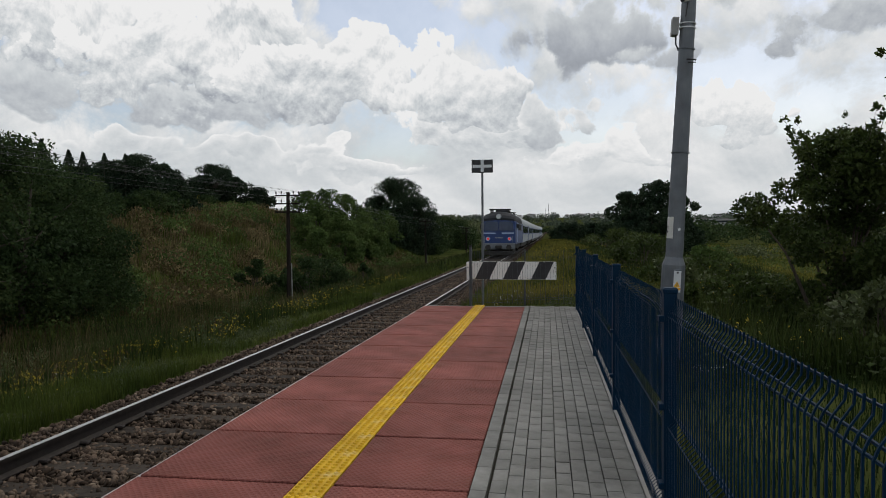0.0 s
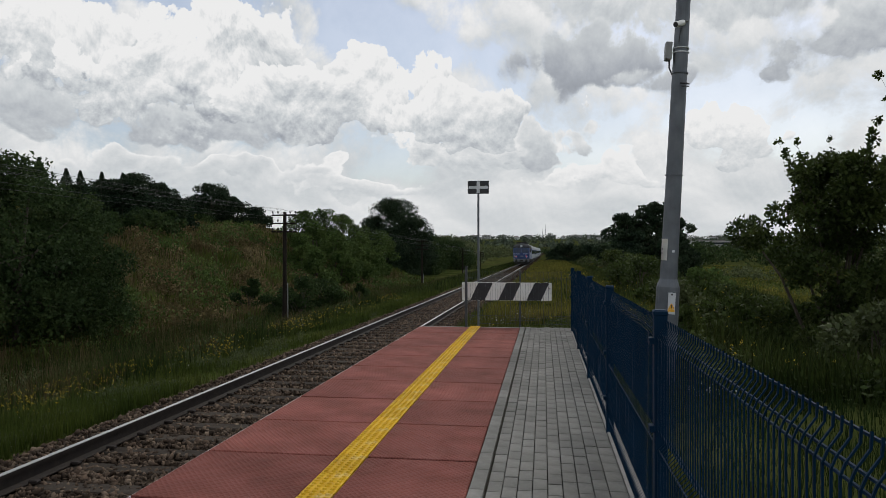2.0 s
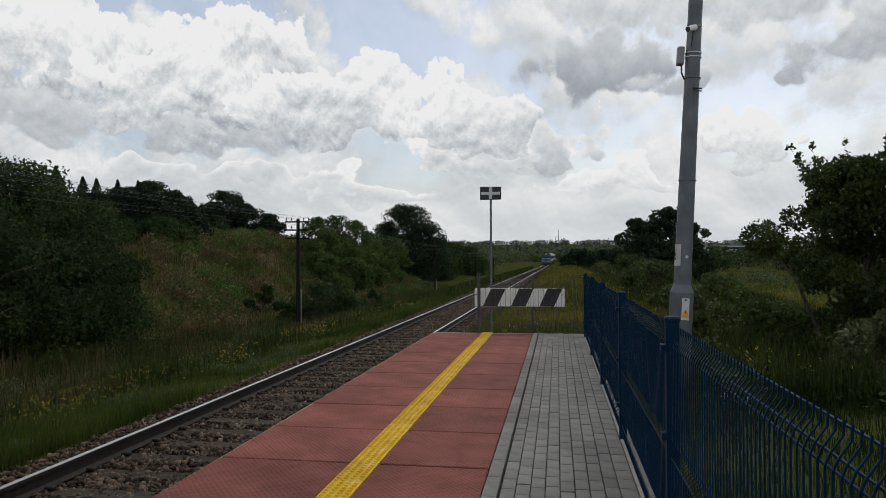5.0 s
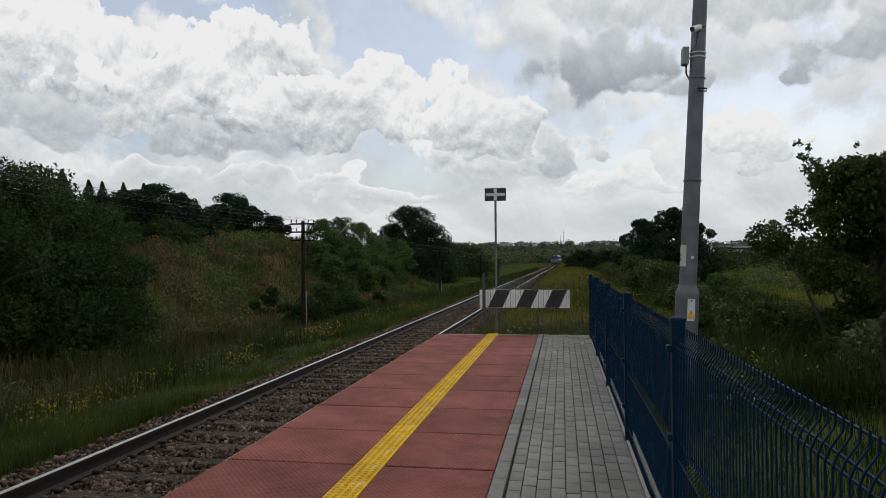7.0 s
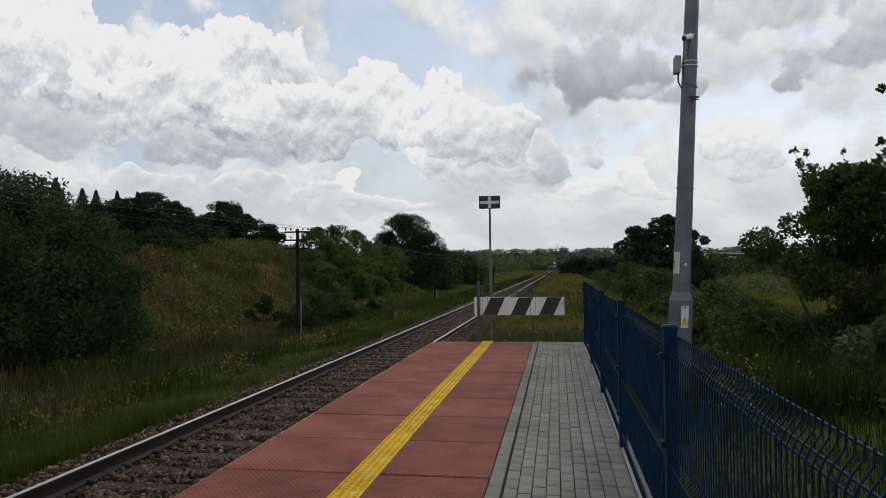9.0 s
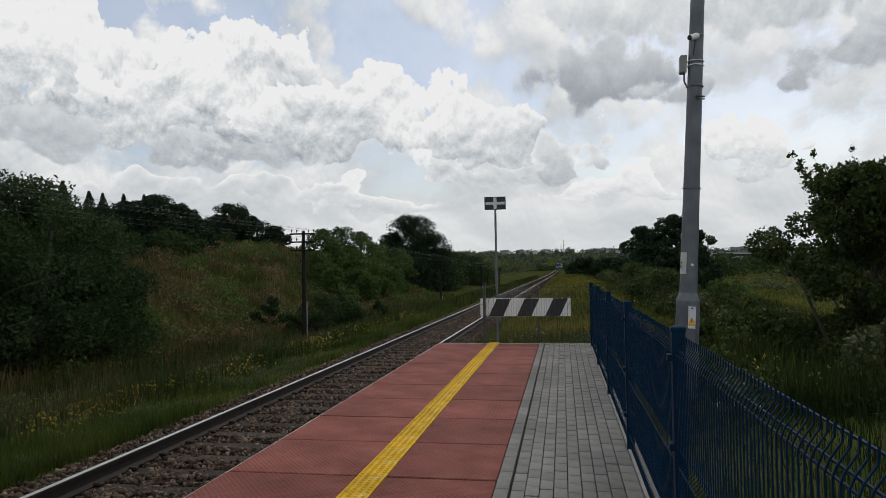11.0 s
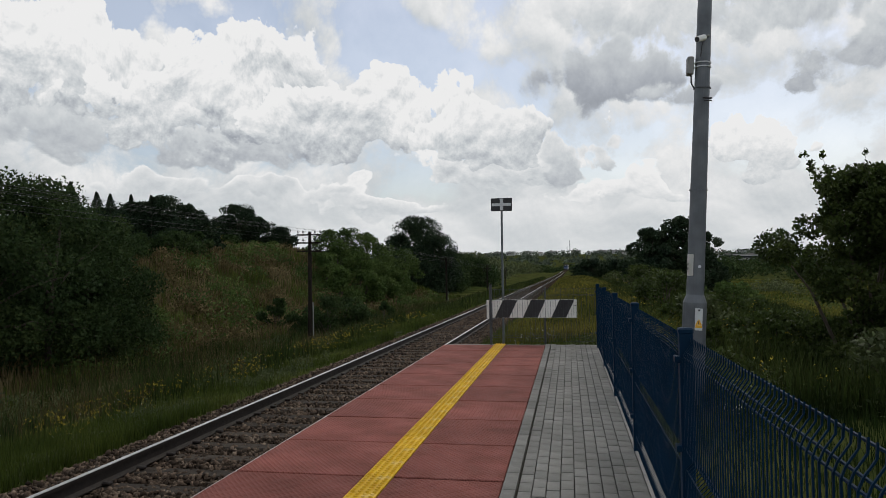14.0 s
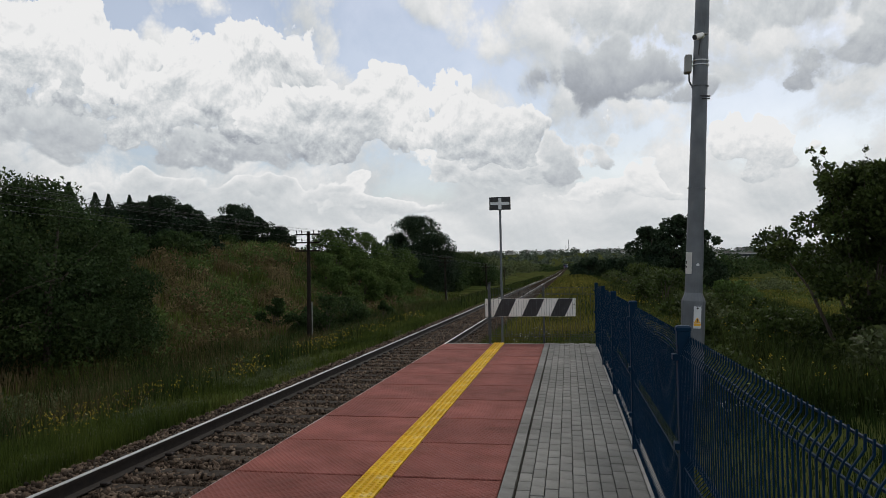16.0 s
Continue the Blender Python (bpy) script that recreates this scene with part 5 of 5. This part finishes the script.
rw = np.random.default_rng(5)
spots = []
for k in range(60):
    y = 112 + 70 * rw.random()
    spots.append((-14.5 - abs(rw.normal()) * 16, y, rw.uniform(3.5, 6.5), rw.uniform(2.2, 3.6)))
woods("near_woods", "green bushes and young trees beside the line", 30, spots, M["leaf"], 0.36, 900)
spots = []
for k in range(190):
    y = 165 + 420 * rw.random()
    spots.append((-11 - 0.02 * y - abs(rw.normal()) * (20 + 0.12 * y), y, rw.uniform(5, 9.5), rw.uniform(3, 5)))
woods("line_side_woods", "green woodland in the valley beside the line", 31, spots, M["leaf_pale"], 0.62, 420)
spots = [(track_x(y) + rw.choice((-1, 1)) * rw.uniform(9, 26), y, rw.uniform(4, 8), rw.uniform(3, 5)) for y in rw.uniform(560, 980, 70)]
spots += [(rw.uniform(-8, 30), y, rw.uniform(5, 9), rw.uniform(3, 5)) for y in rw.uniform(990, 1080, 30)]
spots += [(rw.uniform(30, 330), rw.uniform(340, 470), rw.uniform(9, 14), rw.uniform(4, 7)) for k in range(170)]
woods("meadow_edge_woods", "dark woodland at the far edge of the meadow", 32, spots, M["leaf"], 1.3, 150)
spots = [(rw.uniform(20, 75), rw.uniform(150, 260), rw.uniform(1.5, 3), rw.uniform(1.5, 3)) for k in range(16)]
woods("meadow_bushes", "scattered low bushes on the wet meadow", 33, spots, M["leaf_pale"], 0.45, 260)
# hill crowns carry the haze in their leaf colour
spots = [(rw.uniform(-900, 1300), rw.uniform(1100, 2650), rw.uniform(9, 17), rw.uniform(9, 18)) for k in range(700)]
woods("hill_woods", "distant woods and gardens on the hills, haze put into their colour", 34, spots, M["hill_leaf_hazed"], 4.0, 90)

M["facade"] = material("pale_render", [(0.40, 0.40, 0.40), (0.52, 0.52, 0.51)], 0.1, 4, 0.9, random_=0.3)
M["roof"] = material("dark_roof", [(0.14, 0.13, 0.13), (0.20, 0.18, 0.17)], 0.2, 4, 0.9, random_=0.3)


def build_town():
    rng = np.random.default_rng(9)
    proto = {}
    for kind, (w, d, h) in {"apartment_block": (30, 12, 11), "house": (12, 9, 6), "hall": (60, 30, 10)}.items():
        th = empty(kind, (0, 0, 0), {"apartment_block": "pale far apartment block on the hill", "house": "small far house on the hill", "hall": "long pale far hall in the valley"}[kind], "building", "far town")
        bm = bmesh.new()
        box(bm, -w / 2, w / 2, -d / 2, d / 2, -4, h)
        part("wall", bm, M["facade"], th)
        bm = bmesh.new()
        if kind == "house":
            v = [bm.verts.new(p) for p in ((-w / 2 - .4, -d / 2 - .4, h), (w / 2 + .4, -d / 2 - .4, h), (w / 2 + .4, d / 2 + .4, h), (-w / 2 - .4, d / 2 + .4, h), (-w / 2, 0, h + 4), (w / 2, 0, h + 4))]
            for f in ((0, 1, 5, 4), (2, 3, 4, 5), (0, 4, 3), (1, 2, 5), (3, 2, 1, 0)):
                bm.faces.new([v[i] for i in f])
        else:
            box(bm, -w / 2 - 0.3, w / 2 + 0.3, -d / 2 - 0.3, d / 2 + 0.3, h + 0.01, h + 0.7)
            box(bm, -w * 0.2, -w * 0.05, -3, 3, h + 0.71, h + 3)
        part("roof", bm, M["roof"], th)
        if kind != "house":
            rows = 5 if kind == "apartment_block" else 1
            for k in range(rows):
                bm = bmesh.new()
                box(bm, -w / 2 + 1, w / 2 - 1, -d / 2 - 0.12, -d / 2 - 0.02, h * (k + 0.45) / rows, h * (k + 0.8) / rows)
                part("window_row", bm, M["glass_dark"], th)
        proto[kind] = th
    for deg, d, kind, turn in [(-5.6, 2300, "apartment_block", 8), (-4.6, 2350, "apartment_block", -12), (-3.2, 2300, "apartment_block", 70), (-1.3, 2400, "apartment_block", 15), (0.6, 2400, "apartment_block", 5),
                               (2.6, 2350, "apartment_block", 20), (3.8, 2300, "apartment_block", -10), (5.0, 2350, "apartment_block", 60), (-7.6, 2400, "house", 10), (-8.6, 2300, "house", 30), (-6.6, 2200, "house", 0),
                               (-2.2, 2100, "house", 20), (1.6, 2200, "house", 50), (4.3, 2000, "house", 15), (12.2, 1500, "hall", 5), (13.8, 1450, "hall", -8), (15.6, 1500, "house", 20), (11.2, 1700, "house", 20),
                               (16.4, 1480, "apartment_block", 5), (14.6, 1800, "apartment_block", -15), (17.5, 1600, "house", 0), (18.6, 1700, "hall", 10), (12.9, 2100, "apartment_block", 0), (10.6, 2300, "apartment_block", 25)]:
        x, y = aim(deg, d)
        m = pose(x, y, ground_z(x, y) + 1, 0, 0, turn)
        p = proto[kind]
        if p.location.y == 0:
            p.matrix_basis = m
        else:
            copy_thing(p, m)
    first = None
    for deg, d, h in ((0.12, 2300, 40), (-0.1, 2350, 24), (11.0, 2200, 44)):
        x, y = aim(deg, d)
        th = empty("radio_tower", (x, y, ground_z(x, y) + 3), "thin far lattice radio tower on the skyline", "tower", "radio towers")
        bm = bmesh.new()
        for sx, sy in ((-1.5, -1.5), (1.5, -1.5), (1.5, 1.5), (-1.5, 1.5)):
            rod(bm, (sx, sy, -3), (sx * 0.25, sy * 0.25, h), 0.35, 0.25, 5)
        for k in range(9):
            t, u = k / 9, (k + 1) / 9
            s, v = 1.5 * (1 - 0.75 * t), 1.5 * (1 - 0.75 * u)
            rod(bm, (-s, -s, h * t), (v, -v, h * u), 0.2, n=4)
            rod(bm, (s, s, h * t), (-v, v, h * u), 0.2, n=4)
        part("lattice", bm, M["galv"], th)
        bm = bmesh.new()
        rod(bm, (0, 0, h), (0, 0, h + 6), 0.25, 0.1, 5)
        part("antenna", bm, M["galv"], th)


build_town()


# ---- train ----
M["loco_blue"] = material("blue_train_paint", [(0.007, 0.032, 0.135), (0.011, 0.046, 0.175)], 2, 5, 0.45)
M["loco_pale"] = material("pale_blue_paint", [(0.30, 0.40, 0.60), (0.38, 0.48, 0.66)], 2, 4, 0.5)
M["loco_grey"] = material("grey_train_paint", [(0.12, 0.135, 0.15), (0.17, 0.185, 0.20)], 3, 5, 0.6)
M["coach_white"] = material("pale_coach_paint", [(0.26, 0.285, 0.30), (0.32, 0.345, 0.36)], 1.5, 5, 0.6, spec=0.2, stain=(0.8, (0.28, 0.3, 0.3), 0.55, 0.8))
M["under"] = material("dark_underframe", [(0.02, 0.02, 0.02), (0.045, 0.042, 0.038)], 4, 5, 0.85)
M["roof_dark"] = material("dark_train_roof", [(0.022, 0.024, 0.028), (0.04, 0.043, 0.048)], 2, 5, 0.8, spec=0.15)


def glow(name, colour, strength):
    m = bpy.data.materials.new(name)
    m.use_nodes = True
    b = m.node_tree.nodes["Principled BSDF"]
    b.inputs["Base Color"].default_value = (*colour, 1)
    b.inputs["Emission Color"].default_value = (*colour, 1)
    b.inputs["Emission Strength"].default_value = strength
    b.inputs["Roughness"].default_value = 0.2
    return m


M["tail"] = glow("red_tail_lamp", (1.0, 0.08, 0.07), 0.4)
# dark windscreen glass, its blue reflection painted into the base colour
M["cab_glass"] = material("cab_glass_blue_reflection", [(0.018, 0.032, 0.07), (0.03, 0.048, 0.095)], 2, 2, 0.12, spec=0.4)
M["lens"] = material("lamp_glass", [(0.45, 0.48, 0.5), (0.6, 0.62, 0.64)], 6, 3, 0.15)


def loft(bm, rings):
    vs = [[bm.verts.new(p) for p in r] for r in rings]
    n = len(rings[0])
    for a, b in zip(vs[:-1], vs[1:]):
        for i in range(n):
            bm.faces.new((a[i], a[(i + 1) % n], b[(i + 1) % n], b[i]))
    bm.faces.new(vs[0][::-1])
    bm.faces.new(vs[-1])
    bmesh.ops.recalc_face_normals(bm, faces=bm.faces[:])
    return bm


def section(y, w, z0, z1, top, inset=0.0):
    """Ring of a vehicle body: straight sides to z1, rounded roof to top."""
    pts = [(-w, z0), (-w, z1)]
    for k in range(1, 8):
        a = math.pi * k / 8
        pts.append((-w * math.cos(a), z1 + (top - z1) * math.sin(a)))
    pts += [(w, z1), (w, z0)]
    return [(px, y, pz) for px, pz in pts]


def wheelset(bm, y):
    rod(bm, (-0.8, y, 0.5), (0.8, y, 0.5), 0.07, n=8)
    for s in (-1, 1):
        rod(bm, (s * 0.69, y, 0.5), (s * 0.82, y, 0.5), 0.5, n=18)


def build_loco():
    th = empty("locomotive", (TRACK_X, 60, RAIL_Z), "blue electric locomotive at a train's rear, red tail lamps lit", "locomotive")
    bm = bmesh.new()
    loft(bm, [section(0.0, 1.36, 1.15, 3.0, 3.08), section(0.12, 1.42, 1.10, 3.02, 3.12), section(0.5, 1.47, 1.05, 3.0, 3.1),
              section(15.2, 1.47, 1.05, 3.0, 3.1), section(15.7, 1.40, 1.1, 2.6, 2.7)])
    body = part("body", bm, M["loco_blue"], th)
    # cab head with raked windows, and roof
    bm = bmesh.new()
    loft(bm, [section(0.02, 1.34, 3.05, 3.12, 3.30), section(0.25, 1.42, 3.05, 3.18, 3.55), section(0.75, 1.455, 3.0, 3.25, 3.82), section(2.0, 1.48, 2.9, 3.25, 3.9),
              section(14.0, 1.48, 2.9, 3.25, 3.9), section(15.4, 1.40, 2.55, 3.1, 3.5)])
    roof = part("roof", bm, M["roof_dark"], th, "dark rounded roof")
    for sx in (-1, 1):
        bm = bmesh.new()
        p = [(sx * 0.06, -0.02, 2.22), (sx * 1.27, 0.03, 2.22), (sx * 1.22, 0.08, 3.0), (sx * 0.06, 0.02, 3.0)]
        v = [bm.verts.new(q) for q in p]
        u = [bm.verts.new((a, b - 0.07, c)) for a, b, c in p]
        bm.faces.new(v)
        bm.faces.new(u[::-1])
        for k in range(4):
            bm.faces.new((v[k], v[(k + 1) % 4], u[(k + 1) % 4], u[k]))
        bmesh.ops.recalc_face_normals(bm, faces=bm.faces[:])
        part("windscreen", bm, M["cab_glass"], body, "dark cab windscreen")
        bm = bmesh.new()
        box(bm, sx * 0.78 - 0.52, sx * 0.78 + 0.52, -0.022, 0.02, 1.93, 2.05)
        part("stripe", bm, M["loco_pale"], body, "pale blue stripe")
        bm = bmesh.new()
        rod(bm, (sx * 0.93, -0.07, 1.52), (sx * 0.93, 0.05, 1.52), 0.18, n=18)
        lamp = part("lamp_housing", bm, M["loco_pale"], body)
        bm = bmesh.new()
        rod(bm, (sx * 0.90, -0.10, 1.52), (sx * 0.90, -0.071, 1.52), 0.10, n=16)
        part("tail_lamp", bm, M["tail"], lamp, "lit red tail lamp")
        bm = bmesh.new()
        rod(bm, (sx * 0.88, -0.55, 0.78), (sx * 0.88, 0.1, 0.78), 0.10, n=10)
        rod(bm, (sx * 0.88, -0.60, 0.78), (sx * 0.88, -0.55, 0.78), 0.24, n=16)
        part("buffer", bm, M["under"], th)
        bm = bmesh.new()
        box(bm, sx * 1.475 - 0.015, sx * 1.475 + 0.015, 1.1, 1.7, 2.25, 2.95)
        part("cab_window", bm, M["glass_dark"], body)
        bm = bmesh.new()
        box(bm, sx * 1.475 - 0.015, sx * 1.475 + 0.015, 2.1, 2.7, 1.2, 2.95)
        part("cab_door", bm, M["loco_pale"], body)
        bm = bmesh.new()
        for k in range(5):
            box(bm, sx * 1.475 - 0.015, sx * 1.475 + 0.015, 4.0 + 1.9 * k, 5.2 + 1.9 * k, 2.25, 2.85)
        part("side_grille", bm, M["roof_dark"], body)
        bm = bmesh.new()
        box(bm, sx * 1.60 - 0.08, sx * 1.60 + 0.08, 0.7, 0.85, 2.4, 2.75, 0.02)
        part("mirror", bm, M["under"], body)
        bm = bmesh.new()
        rod(bm, (sx * 1.2, -0.08, 1.15), (sx * 1.2, -0.08, 1.75), 0.02, n=6)
        part("handrail", bm, M["coach_white"], body)
    bm = bmesh.new()
    for k in range(6):
        box(bm, -0.30 + 0.11 * k, -0.22 + 0.11 * k, -0.02, 0.02, 1.55, 1.66)
    part("number_bars", bm, M["coach_white"], body)
    # buffer beam
    bm = bmesh.new()
    box(bm, -1.38, 1.38, -0.05, 0.35, 0.60, 1.13, 0.03)
    beam = part("buffer_beam", bm, M["loco_grey"], th, "grey buffer beam")
    bm = bmesh.new()
    box(bm, -0.28, 0.28, -0.35, -0.052, 0.68, 0.95, 0.04)
    part("coupler", bm, M["under"], beam)
    bm = bmesh.new()
    box(bm, -1.30, 1.30, 0.0, 0.12, 0.12, 0.45, 0.02)
    part("rail_guard", bm, M["under"], th)
    bm = bmesh.new()
    box(bm, -1.25, 1.25, 0.5, 15.2, 0.62, 1.04)
    part("underframe", bm, M["under"], th)
    # head lamp on the forehead
    bm = bmesh.new()
    rod(bm, (0, 0.0, 3.42), (0, 0.5, 3.42), 0.24, n=18)
    hl = part("head_lamp_housing", bm, M["loco_grey"], roof)
    bm = bmesh.new()
    rod(bm, (0, -0.03, 3.42), (0, -0.001, 3.42), 0.19, n=18)
    part("head_lamp", bm, M["lens"], hl, "large round white head lamp")
    # roof gear and folded pantographs
    for y0 in (1.4, 11.6):
        bm = bmesh.new()
        for sx in (-1, 1):
            rod(bm, (sx * 0.75, y0, 3.98), (sx * 0.75, y0 + 2.2, 3.98), 0.04, n=6)
            rod(bm, (sx * 0.7, y0 + 0.2, 4.02), (sx * 0.5, y0 + 2.1, 4.12), 0.035, n=6)
            for k in (0.1, 2.1):
                rod(bm, (sx * 0.75, y0 + k, 3.6), (sx * 0.75, y0 + k, 4.05), 0.07, n=8)
        rod(bm, (-0.95, y0 + 0.4, 4.08), (0.95, y0 + 0.4, 4.08), 0.05, n=6)
        rod(bm, (-0.95, y0 + 0.8, 4.08), (0.95, y0 + 0.8, 4.08), 0.05, n=6)
        part("pantograph", bm, M["under"], roof)
    bm = bmesh.new()
    for k in range(4):
        box(bm, -0.6, 0.6, 4.6 + 1.7 * k, 5.8 + 1.7 * k, 3.8, 4.12, 0.05)
    part("roof_boxes", bm, M["roof_dark"], roof)
    for yb in (3.2, 12.4):
        bm = bmesh.new()
        for sx in (-1, 1):
            box(bm, sx * 1.05 - 0.08, sx * 1.05 + 0.08, yb - 2.0, yb + 2.0, 0.42, 0.75, 0.03)
        for dy in (-1.5, 1.5):
            wheelset(bm, yb + dy)
        part("bogie", bm, M["under"], th)
    return th


def build_coach():
    th = empty("coach", (TRACK_X, 80, RAIL_Z), "pale grey passenger coach with dark window band", "railway coach", "coaches of the train")
    L = 24.5
    bm = bmesh.new()
    loft(bm, [section(0.15, 1.38, 1.0, 2.9, 3.0), section(0.3, 1.42, 0.95, 3.05, 3.15), section(L - 0.3, 1.42, 0.95, 3.05, 3.15), section(L - 0.15, 1.38, 1.0, 2.9, 3.0)])
    body = part("body", bm, M["coach_white"], th)
    bm = bmesh.new()
    loft(bm, [section(0.15, 1.39, 2.95, 3.1, 3.85), section(0.6, 1.43, 2.95, 3.15, 4.05), section(L - 0.6, 1.43, 2.95, 3.15, 4.05), section(L - 0.15, 1.39, 2.95, 3.1, 3.85)])
    part("roof", bm, M["coach_white"], th, "pale grey roof")
    for sx in (-1, 1):
        bm = bmesh.new()
        box(bm, sx * 1.424 - 0.01, sx * 1.424 + 0.01, 2.0, L - 2.0, 1.85, 2.85)
        band = part("window_band", bm, M["loco_blue"], body, "dark blue band")
        for k in range(10):
            y = 2.6 + 1.98 * k
            bm = bmesh.new()
            box(bm, sx * 1.44 - 0.008, sx * 1.44 + 0.008, y, y + 1.35, 1.98, 2.78)
            part("window", bm, M["glass_dark"], band)
        for y in (0.7, L - 1.6):
            bm = bmesh.new()
            box(bm, sx * 1.425 - 0.012, sx * 1.425 + 0.012, y, y + 0.9, 1.0, 2.95)
            part("door", bm, M["loco_blue"], body)
    bm = bmesh.new()
    box(bm, -1.2, 1.2, 3.5, L - 3.5, 0.45, 0.96)
    part("underframe", bm, M["under"], th)
    bm = bmesh.new()
    box(bm, -0.6, 0.6, -0.1, 0.149, 1.0, 3.1, 0.05)
    part("gangway", bm, M["under"], th)
    for yb in (2.8, L - 2.8):
        bm = bmesh.new()
        for sx in (-1, 1):
            box(bm, sx * 1.05 - 0.07, sx * 1.05 + 0.07, yb - 1.6, yb + 1.6, 0.42, 0.7, 0.03)
        for dy in (-1.25, 1.25):
            wheelset(bm, yb + dy)
        part("bogie", bm, M["under"], th)
    return th


LOCO = build_loco()
first_coach = build_coach()
COACHES = [first_coach] + [copy_thing(first_coach, Matrix.Identity(4)) for k in range(7)]


def on_track(y, length):
    xa, xb, za, zb = track_x(y), track_x(y + length), track_z(y), track_z(y + length)
    return pose(xa, y, za, math.degrees(math.atan2(zb - za, length)), 0, -math.degrees(math.atan2(xb - xa, length)))


def motions():
    """The train draws away along the line; branches of the near trees sway in the wind."""
    start, speed = 60.0, 33.0
    times = [k * 1.0 for k in range(17)]
    walk(LOCO, [(t, on_track(start + speed * t, 16.0)) for t in times])
    for k, c in enumerate(COACHES):
        off = 16.2 + 24.8 * k
        walk(c, [(t, on_track(start + off + speed * t, 24.5)) for t in times])
    for k, br in enumerate(SWAY):
        at = br.location.copy()
        rows = []
        for j in range(33):
            t = j * 0.5
            sx = 1.4 * math.sin(2.3 * t + k * 1.3) + 0.8 * math.sin(4.1 * t + k)
            sy = 1.6 * math.sin(1.9 * t + k * 0.7) + 2.0 * max(0.0, min(1.0, (t - 12.5) / 2))
            rows.append((t, pose(at.x, at.y, at.z, sx, sy, 0)))
        walk(br, rows)


motions()
